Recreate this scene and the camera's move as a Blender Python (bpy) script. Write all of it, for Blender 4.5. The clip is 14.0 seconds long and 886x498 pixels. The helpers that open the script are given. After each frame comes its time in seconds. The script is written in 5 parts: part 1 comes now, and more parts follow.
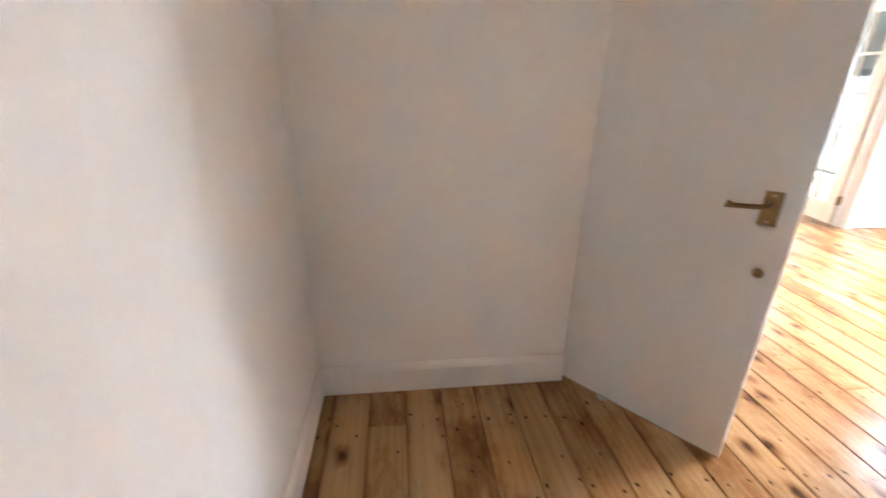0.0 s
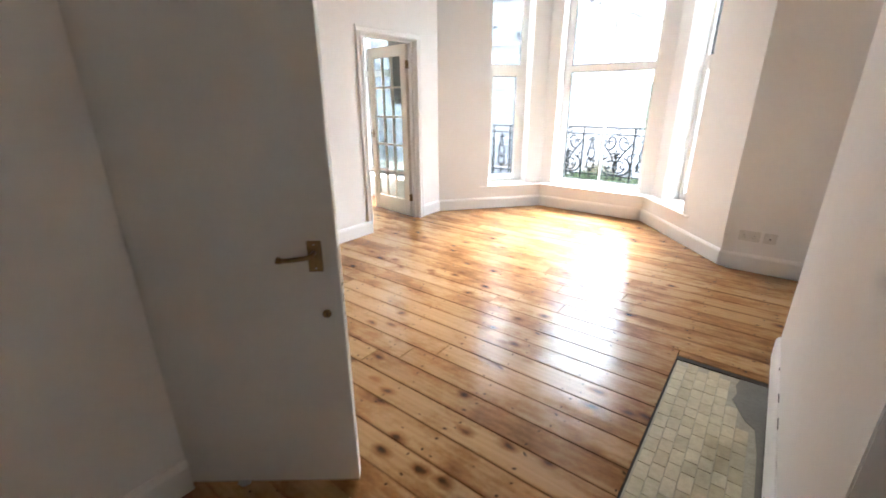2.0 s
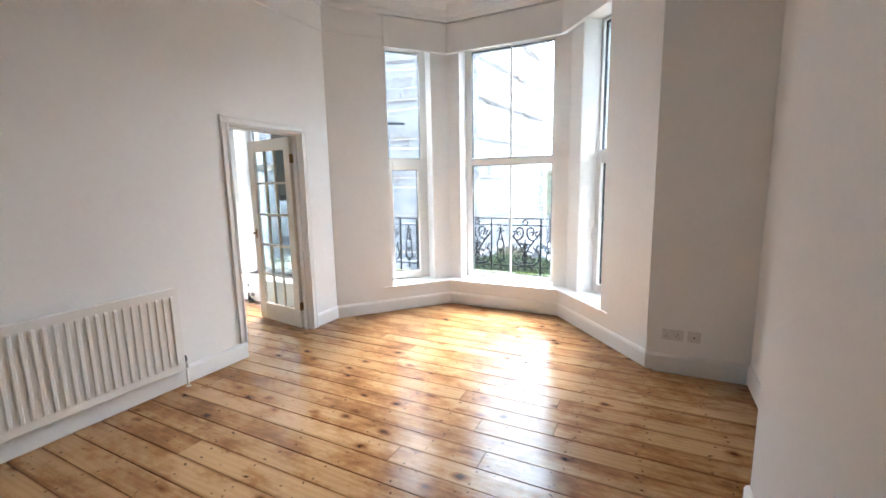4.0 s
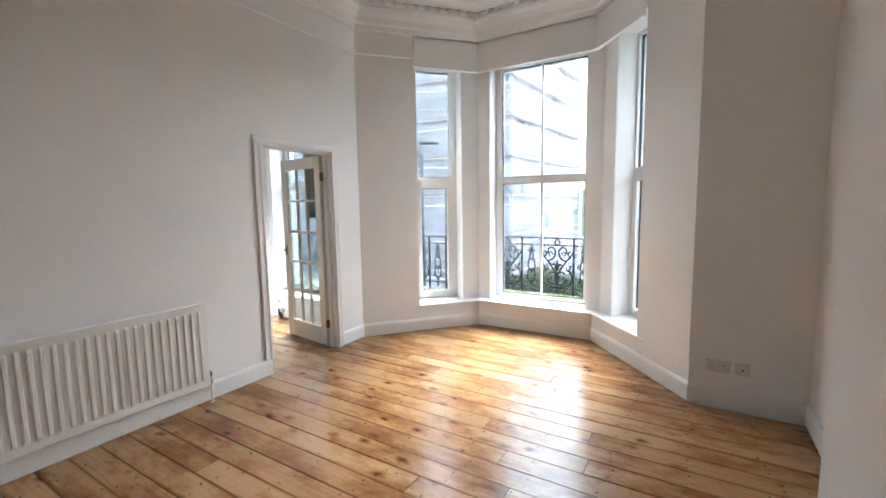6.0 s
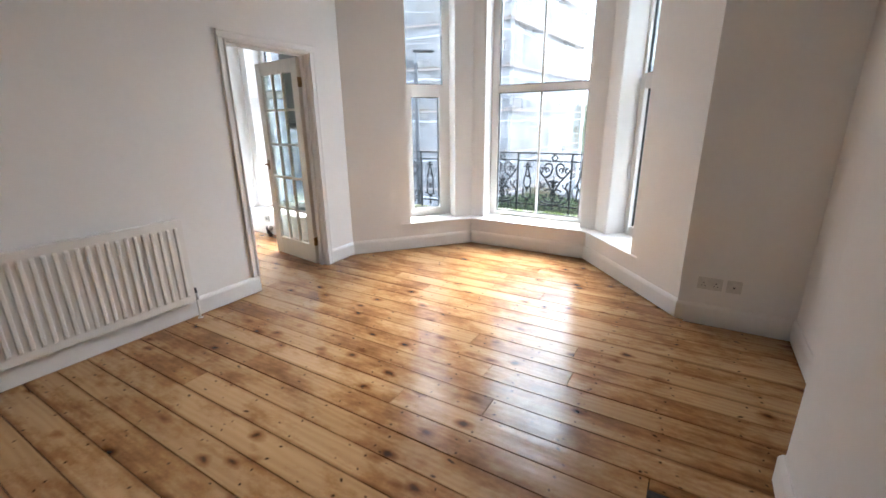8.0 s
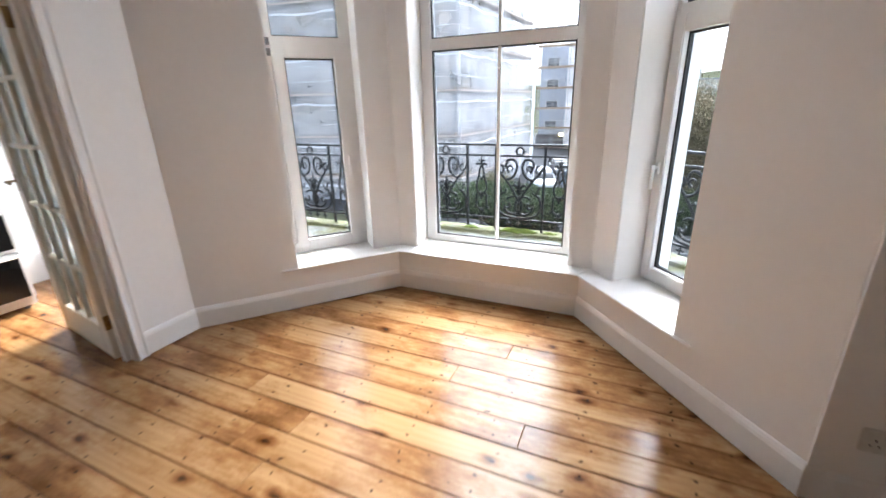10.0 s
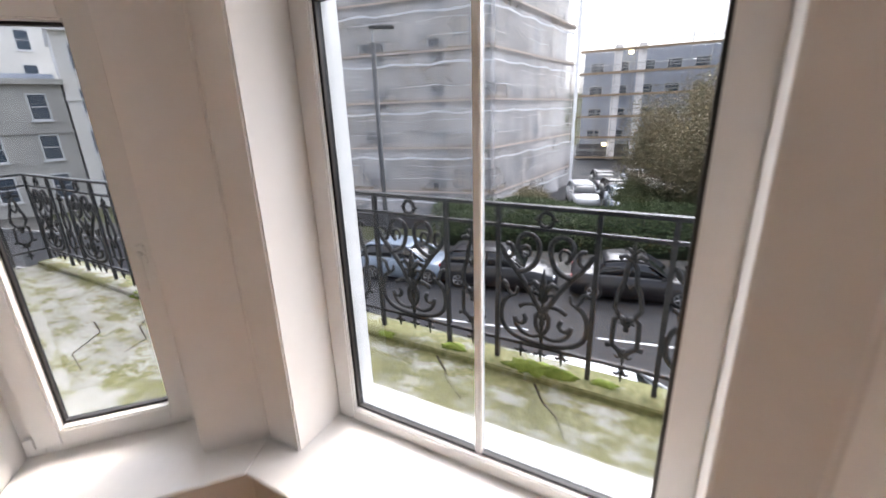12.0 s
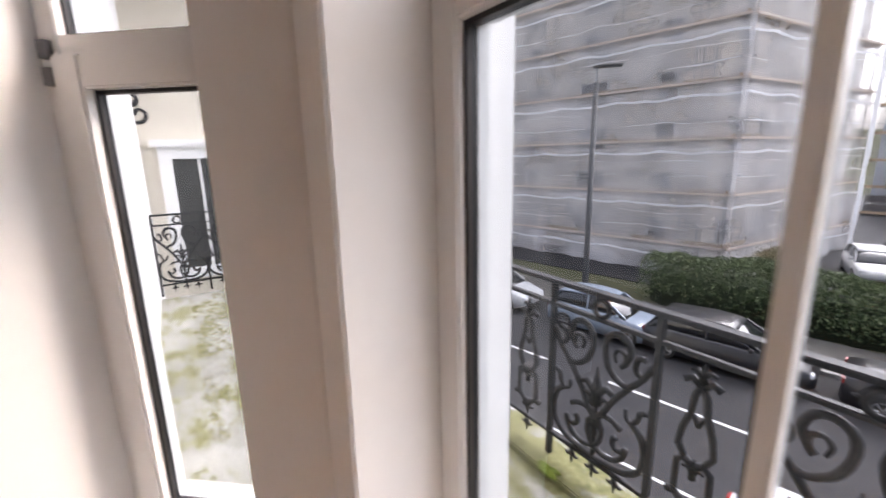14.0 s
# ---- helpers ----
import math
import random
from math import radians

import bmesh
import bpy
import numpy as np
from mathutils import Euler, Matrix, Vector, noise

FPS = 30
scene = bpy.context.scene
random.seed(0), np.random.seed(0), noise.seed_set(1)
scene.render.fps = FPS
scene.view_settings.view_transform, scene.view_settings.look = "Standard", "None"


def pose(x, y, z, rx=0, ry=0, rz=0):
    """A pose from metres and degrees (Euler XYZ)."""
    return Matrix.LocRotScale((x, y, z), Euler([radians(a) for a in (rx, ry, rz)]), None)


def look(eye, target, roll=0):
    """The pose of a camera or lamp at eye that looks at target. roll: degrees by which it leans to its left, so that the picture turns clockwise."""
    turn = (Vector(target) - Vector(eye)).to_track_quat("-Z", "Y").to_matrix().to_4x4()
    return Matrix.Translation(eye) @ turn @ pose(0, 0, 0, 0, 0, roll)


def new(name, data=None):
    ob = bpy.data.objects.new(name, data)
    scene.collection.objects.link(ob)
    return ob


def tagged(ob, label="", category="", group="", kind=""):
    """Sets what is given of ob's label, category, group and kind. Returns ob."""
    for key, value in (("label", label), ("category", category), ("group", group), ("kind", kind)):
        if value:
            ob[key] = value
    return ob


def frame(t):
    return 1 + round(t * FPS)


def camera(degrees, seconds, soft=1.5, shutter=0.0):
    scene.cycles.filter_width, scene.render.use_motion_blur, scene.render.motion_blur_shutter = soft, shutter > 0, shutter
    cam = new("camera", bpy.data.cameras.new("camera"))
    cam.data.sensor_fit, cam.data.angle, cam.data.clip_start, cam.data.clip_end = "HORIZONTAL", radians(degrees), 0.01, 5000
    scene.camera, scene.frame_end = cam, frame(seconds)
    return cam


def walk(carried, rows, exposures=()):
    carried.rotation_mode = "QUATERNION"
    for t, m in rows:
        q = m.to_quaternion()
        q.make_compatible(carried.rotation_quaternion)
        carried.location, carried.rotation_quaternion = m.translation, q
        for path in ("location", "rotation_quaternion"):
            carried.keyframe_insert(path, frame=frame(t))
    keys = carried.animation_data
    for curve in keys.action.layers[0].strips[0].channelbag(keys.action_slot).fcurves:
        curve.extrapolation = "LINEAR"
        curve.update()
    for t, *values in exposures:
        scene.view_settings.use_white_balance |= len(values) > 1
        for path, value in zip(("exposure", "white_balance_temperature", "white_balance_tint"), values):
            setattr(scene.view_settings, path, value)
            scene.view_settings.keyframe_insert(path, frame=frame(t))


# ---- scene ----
cam = camera(93.1, 14.0, shutter=0.35)
PATH = [
    (0, (0.267, 0.573, 1.29), (0.468, 2.415, 0.537), 0.5),
    (0.5, (0.332, 0.537, 1.295), (0.983, 2.26, 0.515), 0.5),
    (1, (0.38, 0.53, 1.309), (1.395, 2.068, 0.531), 0.2),
    (1.5, (0.471, 0.54, 1.356), (1.762, 1.876, 0.615), -0.1),
    (2, (0.622, 0.575, 1.41), (2.108, 1.729, 0.731), -0.4),
    (2.5, (0.762, 0.658, 1.429), (2.378, 1.674, 0.831), -0.5),
    (3, (0.926, 0.775, 1.446), (2.632, 1.694, 0.95), -0.6),
    (3.5, (1.136, 0.785, 1.441), (2.892, 1.66, 1.054), -0.7),
    (3.7, (1.225, 0.772, 1.463), (2.995, 1.639, 1.125), -0.8),
    (5.8, (1.393, 0.773, 1.492), (3.107, 1.787, 1.302), -0.9),
    (6, (1.39, 0.764, 1.469), (3.091, 1.795, 1.257), -0.9),
    (6.5, (1.385, 0.768, 1.43), (3.047, 1.83, 1.097), -1.0),
    (7, (1.36, 0.741, 1.41), (2.988, 1.809, 0.956), -1.0),
    (7.2, (1.341, 0.72, 1.409), (2.961, 1.78, 0.909), -1.0),
    (9.3, (2.548, 1.205, 1.393), (4.224, 2.066, 0.724), -1.1),
    (9.5, (2.752, 1.293, 1.381), (4.437, 2.132, 0.705), -1.4),
    (10, (3.306, 1.433, 1.362), (5.021, 2.223, 0.701), -1.5),
    (10.5, (3.843, 1.539, 1.371), (5.575, 2.298, 0.718), -1.7),
    (11, (4.368, 1.644, 1.372), (6.1, 2.413, 0.73), -1.8),
    (11.5, (4.83, 1.729, 1.371), (6.546, 2.545, 0.747), -1.9),
    (12, (5.297, 1.889, 1.393), (6.945, 2.838, 0.773), -1.9),
    (12.5, (5.646, 2.034, 1.429), (7.203, 3.143, 0.842), -2.1),
    (13, (5.826, 2.086, 1.458), (7.242, 3.395, 0.927), -2.3),
    (13.5, (5.890, 2.083, 1.470), (7.137, 3.575, 1.001), -2.2),
    (14, (5.814, 2.209, 1.483), (6.868, 3.852, 1.049), -1.2),
]
EXPOSURES = [(0, 6.2, 6900, 12), (1.0, 5.5, 7150, 12), (2.0, 4.85, 6750, 8), (3.5, 4.4, 6450, 7), (6.5, 4.0, 6400, 6), (9.5, 3.75, 6750, 11), (10.5, 3.3, 6800, 12), (11.5, 2.8, 7450, 16), (13.0, 2.8, 7650, 20), (14.0, 2.65, 7800, 22)]
walk(cam, [(t, look(eye, target, roll)) for t, eye, target, roll in PATH], EXPOSURES)

# ---- world and light ----
world = bpy.data.worlds.new("overcast_sky")
scene.world = world
world.use_nodes = True
wn, wl = world.node_tree.nodes, world.node_tree.links
sky = wn.new("ShaderNodeTexSky")
sky.sky_type = "NISHITA"
sky.sun_disc = False
sky.sun_elevation, sky.sun_rotation = radians(51), radians(86)
sky.air_density, sky.dust_density, sky.ozone_density = 1.0, 6.0, 2.0
soften = wn.new("ShaderNodeHueSaturation")
soften.inputs["Saturation"].default_value = 0.35
wl.new(sky.outputs[0], soften.inputs["Color"])
wl.new(soften.outputs[0], wn["Background"].inputs["Color"])
wn["Background"].inputs["Strength"].default_value = 0.15
sun = new("sun", bpy.data.lights.new("sun", "SUN"))
sun.data.energy, sun.data.angle, sun.data.color = 1.5, radians(135), (1.0, 0.98, 0.96)
sun.matrix_world = look((17, 4, 16), (5, 3, 1))


# ---- materials ----
def material(name, colour, rough=0.6, metal=0.0, coat=0.0):
    m = bpy.data.materials.new(name)
    m.use_nodes = True
    b = m.node_tree.nodes["Principled BSDF"]
    b.inputs["Base Color"].default_value = (*colour, 1)
    b.inputs["Roughness"].default_value = rough
    b.inputs["Metallic"].default_value = metal
    b.inputs["Coat Weight"].default_value = coat
    return m


def node(m, kind, **values):
    n = m.node_tree.nodes.new(kind)
    for key, v in values.items():
        n.inputs[key.replace("_", " ")].default_value = v
    return n


def wire(m, a, out, b, into):
    m.node_tree.links.new(a.outputs[out], b.inputs[into])


def ramp(m, *stops):
    r = m.node_tree.nodes.new("ShaderNodeValToRGB")
    e = r.color_ramp.elements
    while len(e) < len(stops):
        e.new(0.5)
    for el, (p, c) in zip(e, stops):
        el.position, el.color = p, (*c, 1)
    return r


def noisy(name, dark, light, scale, rough=0.6, bump=0.1, fine=60.0, metal=0.0, stretch=(1, 1, 1), low=0.3, high=0.7, coat=0.0, bump_distance=0.01):
    """A surface whose colour wanders between two tones at a large and a small scale, with fine relief."""
    m = material(name, light, rough, metal, coat)
    b = m.node_tree.nodes["Principled BSDF"]
    co = node(m, "ShaderNodeTexCoord")
    mp = node(m, "ShaderNodeMapping", Scale=stretch)
    wire(m, co, "Object", mp, "Vector")
    big = node(m, "ShaderNodeTexNoise", Scale=scale, Detail=5.0, Roughness=0.6)
    small = node(m, "ShaderNodeTexNoise", Scale=fine, Detail=4.0)
    wire(m, mp, 0, big, "Vector"), wire(m, mp, 0, small, "Vector")
    mix = node(m, "ShaderNodeMath")
    mix.operation = "MULTIPLY_ADD"
    mix.inputs[1].default_value = 0.3
    sub = node(m, "ShaderNodeMath")
    sub.operation = "MULTIPLY_ADD"
    sub.inputs[1].default_value, sub.inputs[2].default_value = 0.7, 0.0
    wire(m, big, 0, sub, 0), wire(m, small, 0, mix, 0), wire(m, sub, 0, mix, 2)
    r = ramp(m, (low, dark), (high, light))
    wire(m, mix, 0, r, 0), wire(m, r, 0, b, "Base Color")
    bp = node(m, "ShaderNodeBump", Strength=bump, Distance=bump_distance)
    wire(m, small, 0, bp, "Height"), wire(m, bp, 0, b, "Normal")
    return m


WALL = noisy("wall_paint", (0.81, 0.80, 0.785), (0.86, 0.85, 0.835), 1.3, 0.62, 0.10, 22, bump_distance=0.004)
CEIL = noisy("ceiling_paint", (0.82, 0.81, 0.80), (0.87, 0.86, 0.85), 1.5, 0.7, 0.08, 30, bump_distance=0.004)
TRIM = noisy("gloss_trim_paint", (0.78, 0.77, 0.755), (0.84, 0.83, 0.815), 2.0, 0.32, 0.05, 35, bump_distance=0.003)
DOORP = noisy("door_paint", (0.78, 0.765, 0.74), (0.83, 0.815, 0.79), 1.5, 0.4, 0.05, 30, bump_distance=0.003)
CREAM = noisy("cream_joinery", (0.68, 0.635, 0.55), (0.76, 0.715, 0.63), 3.0, 0.35, 0.06, 40, bump_distance=0.003)
UPVC = noisy("window_plastic", (0.80, 0.80, 0.79), (0.84, 0.84, 0.83), 3.0, 0.25, 0.02, 40)
RADP = noisy("radiator_enamel", (0.78, 0.76, 0.72), (0.82, 0.80, 0.77), 3.0, 0.3, 0.02, 40)
GASKET = material("black_rubber", (0.012, 0.012, 0.013), 0.5)
BRASS = noisy("aged_brass", (0.16, 0.10, 0.045), (0.34, 0.22, 0.09), 30, 0.35, 0.1, 120, metal=0.9)
STEEL = noisy("brushed_steel", (0.45, 0.45, 0.44), (0.6, 0.6, 0.59), 20, 0.3, 0.05, 90, metal=1.0)
HOLE = material("dark_cavity", (0.015, 0.013, 0.012), 0.9)
UNDER = noisy("dark_joint_dirt", (0.012, 0.008, 0.005), (0.03, 0.02, 0.012), 8, 0.9)
SOCKET = noisy("socket_plastic", (0.60, 0.59, 0.56), (0.70, 0.69, 0.66), 30, 0.3, 0.02)
IRON = noisy("black_painted_iron", (0.012, 0.013, 0.015), (0.035, 0.037, 0.04), 14, 0.42, 0.25, 60)
NOWHITE = material("white_enamel", (0.82, 0.82, 0.82), 0.18, 0, 0.3)
OVENGLASS = material("oven_door_glass", (0.008, 0.008, 0.009), 0.08)
CASTBLACK = material("cast_pan_support", (0.01, 0.01, 0.01), 0.55)
GREYPLASTIC = material("grey_plastic", (0.10, 0.10, 0.11), 0.5)
LABELRED = material("red_sticker", (0.45, 0.03, 0.05), 0.4)
SPLASH = material("glass_splashback", (0.52, 0.53, 0.52), 0.12, 0, 0.4)


def glass(name, tint, rough=0.0, wave=0.0):
    m = bpy.data.materials.new(name)
    m.use_nodes = True
    nt = m.node_tree
    nt.nodes.remove(nt.nodes["Principled BSDF"])
    tr = node(m, "ShaderNodeBsdfTransparent", Color=(*tint, 1))
    gl = node(m, "ShaderNodeBsdfGlossy", Roughness=0.02)
    lw = node(m, "ShaderNodeLayerWeight", Blend=0.5)
    pw = node(m, "ShaderNodeMath")
    pw.operation = "POWER"
    pw.inputs[1].default_value = 4.5
    wire(m, lw, "Facing", pw, 0)
    fr = node(m, "ShaderNodeMath")
    fr.operation = "MULTIPLY_ADD"
    fr.inputs[1].default_value, fr.inputs[2].default_value = 0.75, 0.022
    wire(m, pw, 0, fr, 0)
    mx = node(m, "ShaderNodeMixShader")
    if wave:
        tr = node(m, "ShaderNodeBsdfRefraction", Color=(*tint, 1), Roughness=rough, IOR=1.25)
        nz = node(m, "ShaderNodeTexNoise", Scale=16.0, Detail=2.0)
        co = node(m, "ShaderNodeTexCoord")
        bp = node(m, "ShaderNodeBump", Strength=wave, Distance=0.01)
        wire(m, co, "Object", nz, "Vector"), wire(m, nz, 0, bp, "Height")
        wire(m, bp, 0, tr, "Normal"), wire(m, bp, 0, gl, "Normal")
    wire(m, fr, 0, mx, 0), wire(m, tr, 0, mx, 1), wire(m, gl, 0, mx, 2)
    wire(m, mx, 0, nt.nodes["Material Output"], "Surface")
    return m


# the tint is darker than clear glass, to dim the bright view outside
PANE = glass("window_glass", (0.57, 0.625, 0.69))
RIPPLE = glass("rippled_door_glass", (0.85, 0.9, 0.9), 0.08, 0.5)


def board_wood():
    """Old sanded and varnished pine boards: each one its own tone, long grain, knots, nail holes and stains."""
    m = material("varnished_pine", (0.5, 0.3, 0.15), 0.22, 0, 0.0)
    b = m.node_tree.nodes["Principled BSDF"]
    info = node(m, "ShaderNodeObjectInfo")
    geo = node(m, "ShaderNodeNewGeometry")
    shift = node(m, "ShaderNodeVectorMath")
    shift.operation = "MULTIPLY_ADD"
    shift.inputs[1].default_value = (7.0, 31.0, 3.0)
    wire(m, info, "Random", shift, 0), wire(m, geo, "Position", shift, 2)
    longways = node(m, "ShaderNodeMapping", Scale=(1.0, 0.09, 1.0))
    wire(m, shift, 0, longways, "Vector")
    warp = node(m, "ShaderNodeTexNoise", Scale=5.0, Detail=3.0)
    wire(m, longways, 0, warp, "Vector")
    grain = node(m, "ShaderNodeTexWave", Scale=9.0, Distortion=9.0, Detail=3.0, Detail_Scale=1.2)
    grain.bands_direction = "X"
    wire(m, longways, 0, grain, "Vector")
    fibre = node(m, "ShaderNodeTexNoise", Scale=140.0, Detail=3.0)
    wire(m, longways, 0, fibre, "Vector")
    tone = ramp(m, (0.0, (0.15, 0.067, 0.027)), (0.30, (0.30, 0.160, 0.068)), (0.60, (0.45, 0.272, 0.132)), (1.0, (0.57, 0.38, 0.215)))
    add = node(m, "ShaderNodeMath")
    add.operation = "MULTIPLY_ADD"
    add.inputs[1].default_value = 0.10
    wire(m, grain, 0, add, 0)
    base = node(m, "ShaderNodeMath")
    base.operation = "MULTIPLY_ADD"
    base.inputs[1].default_value, base.inputs[2].default_value = 0.13, 0.13
    wire(m, info, "Random", base, 0), wire(m, base, 0, add, 2)
    add2 = node(m, "ShaderNodeMath")
    add2.operation = "MULTIPLY_ADD"
    add2.inputs[1].default_value = 0.55
    wire(m, warp, 0, add2, 0), wire(m, add, 0, add2, 2)
    wire(m, add2, 0, tone, 0)
    # stains: wide brown clouds
    cloudmap = node(m, "ShaderNodeMapping", Scale=(2.0, 0.85, 1.0))
    wire(m, shift, 0, cloudmap, "Vector")
    cloud = node(m, "ShaderNodeTexNoise", Scale=1.7, Detail=7.0, Roughness=0.72)
    wire(m, cloudmap, 0, cloud, "Vector")
    cr = ramp(m, (0.34, (0.38, 0.26, 0.17)), (0.45, (0.70, 0.58, 0.47)), (0.55, (1, 1, 1)))
    wire(m, cloud, 0, cr, 0)
    stain = node(m, "ShaderNodeMix")
    stain.data_type, stain.blend_type = "RGBA", "MULTIPLY"
    stain.inputs["Factor"].default_value = 0.95
    wire(m, tone, 0, stain, 6), wire(m, cr, 0, stain, 7)
    # knots
    kmap = node(m, "ShaderNodeMapping", Scale=(7.0, 3.8, 1.0))
    wire(m, shift, 0, kmap, "Vector")
    knots = node(m, "ShaderNodeTexVoronoi", Scale=1.0, Randomness=1.0)
    kwarp = node(m, "ShaderNodeVectorMath")
    kwarp.operation = "MULTIPLY_ADD"
    kwarp.inputs[1].default_value = (0.30, 0.30, 0.0)
    wobble = node(m, "ShaderNodeTexNoise", Scale=2.6, Detail=3.0)
    wire(m, kmap, 0, wobble, "Vector"), wire(m, wobble, "Color", kwarp, 0), wire(m, kmap, 0, kwarp, 2)
    wire(m, kwarp, 0, knots, "Vector")
    kr = ramp(m, (0.055, (0.05, 0.025, 0.015)), (0.085, (0.22, 0.12, 0.07)), (0.13, (0.56, 0.41, 0.30)), (0.25, (1, 1, 1)))
    wire(m, knots, "Distance", kr, 0)
    kn = node(m, "ShaderNodeMix")
    kn.data_type, kn.blend_type = "RGBA", "MULTIPLY"
    kn.inputs["Factor"].default_value = 0.9
    wire(m, stain, 2, kn, 6), wire(m, kr, 0, kn, 7)
    # grime along the joints, and pairs of old nail holes over the joists
    sep = node(m, "ShaderNodeSeparateXYZ")
    wire(m, geo, "Position", sep, 0)

    def calc(op, a, b=None, c=None):
        n = node(m, "ShaderNodeMath")
        n.operation = op
        for k, v in enumerate((a, b, c)):
            if v is None:
                continue
            if isinstance(v, float):
                n.inputs[k].default_value = v
            else:
                m.node_tree.links.new(v, n.inputs[k])
        return n.outputs[0]

    jit = node(m, "ShaderNodeTexNoise", Scale=3.3, Detail=2.0)
    wire(m, shift, 0, jit, "Vector")
    u = calc("FRACT", calc("MULTIPLY", calc("SUBTRACT", sep.outputs[0], 0.118), 1 / 0.1515))
    side = calc("ABSOLUTE", calc("SUBTRACT", u, 0.5))
    edge = calc("ADD", side, calc("MULTIPLY", calc("SUBTRACT", warp.outputs[0], 0.5), 0.42))
    gr = ramp(m, (0.41, (1, 1, 1)), (0.49, (0.60, 0.45, 0.33)), (0.56, (0.16, 0.09, 0.055)))
    m.node_tree.links.new(edge, gr.inputs[0])
    grime = node(m, "ShaderNodeMix")
    grime.data_type, grime.blend_type = "RGBA", "MULTIPLY"
    grime.inputs["Factor"].default_value = 0.55
    wire(m, kn, 2, grime, 6), wire(m, gr, 0, grime, 7)
    v = calc("FRACT", calc("ADD", calc("MULTIPLY", sep.outputs[1], 1 / 0.37), calc("MULTIPLY", jit.outputs[0], 0.9)))
    across = calc("MULTIPLY", calc("ABSOLUTE", calc("SUBTRACT", calc("ADD", side, calc("MULTIPLY", calc("SUBTRACT", jit.outputs[0], 0.5), 0.7)), 0.27)), 0.1515)
    along = calc("MULTIPLY", calc("ABSOLUTE", calc("SUBTRACT", v, 0.5)), 0.37)
    away = calc("SQRT", calc("ADD", calc("MULTIPLY", across, across), calc("MULTIPLY", along, along)))
    nr = ramp(m, (0.0045, (0.04, 0.03, 0.025)), (0.0085, (1, 1, 1)))
    m.node_tree.links.new(away, nr.inputs[0])
    specks = node(m, "ShaderNodeTexVoronoi", Scale=1.0)
    smap = node(m, "ShaderNodeMapping", Scale=(15.0, 8.5, 1.0))
    wire(m, shift, 0, smap, "Vector"), wire(m, smap, 0, specks, "Vector")
    sr = ramp(m, (0.050, (0.07, 0.05, 0.035)), (0.085, (1, 1, 1)))
    wire(m, specks, "Distance", sr, 0)
    dots = node(m, "ShaderNodeMix")
    dots.data_type, dots.blend_type = "RGBA", "MULTIPLY"
    dots.inputs["Factor"].default_value = 0.85
    wire(m, nr, 0, dots, 6), wire(m, sr, 0, dots, 7)
    nl = node(m, "ShaderNodeMix")
    nl.data_type, nl.blend_type = "RGBA", "MULTIPLY"
    nl.inputs["Factor"].default_value = 0.9
    wire(m, grime, 2, nl, 6), wire(m, dots, 2, nl, 7)
    wire(m, nl, 2, b, "Base Color")
    rr = node(m, "ShaderNodeMath")
    rr.operation = "MULTIPLY_ADD"
    rr.inputs[1].default_value, rr.inputs[2].default_value = 0.26, 0.09
    wire(m, cloud, 0, rr, 0), wire(m, rr, 0, b, "Roughness")
    b.inputs["Specular IOR Level"].default_value = 0.24
    bp = node(m, "ShaderNodeBump", Strength=0.10, Distance=0.004)
    wire(m, fibre, 0, bp, "Height")
    bp2 = node(m, "ShaderNodeBump", Strength=0.30, Distance=0.03)
    wire(m, warp, 0, bp2, "Height"), wire(m, bp, 0, bp2, "Normal"), wire(m, bp2, 0, b, "Normal")
    return m


PINE = board_wood()


def tile_stone():
    m = noisy("unglazed_cream_tile", (0.46, 0.41, 0.28), (0.68, 0.62, 0.46), 9, 0.6, 0.25, 50)
    b = m.node_tree.nodes["Principled BSDF"]
    old = b.inputs["Base Color"].links[0].from_node
    info = node(m, "ShaderNodeObjectInfo")
    tint = ramp(m, (0.0, (0.78, 0.74, 0.66)), (1.0, (1.0, 1.0, 0.97)))
    wire(m, info, "Random", tint, 0)
    # soot marks
    geo = node(m, "ShaderNodeNewGeometry")
    nz = node(m, "ShaderNodeTexNoise", Scale=3.1, Detail=4.0)
    wire(m, geo, "Position", nz, "Vector")
    soot = ramp(m, (0.36, (0.35, 0.33, 0.31)), (0.46, (1, 1, 1)))
    wire(m, nz, 0, soot, 0)
    a = node(m, "ShaderNodeMix")
    a.data_type, a.blend_type = "RGBA", "MULTIPLY"
    a.inputs["Factor"].default_value = 1.0
    c = node(m, "ShaderNodeMix")
    c.data_type, c.blend_type = "RGBA", "MULTIPLY"
    c.inputs["Factor"].default_value = 0.4
    wire(m, old, 0, a, 6), wire(m, tint, 0, a, 7), wire(m, a, 2, c, 6), wire(m, soot, 0, c, 7), wire(m, c, 2, b, "Base Color")
    return m


TILE = tile_stone()
MORTAR = noisy("old_mortar", (0.30, 0.28, 0.21), (0.44, 0.41, 0.32), 12, 0.9, 0.4, 70)
CEMENT = noisy("bare_cement", (0.14, 0.135, 0.115), (0.20, 0.19, 0.165), 5, 0.85, 0.3, 60)
EDGEWOOD = noisy("blackened_wood_edging", (0.015, 0.012, 0.01), (0.05, 0.035, 0.025), 20, 0.6, 0.2, 80)


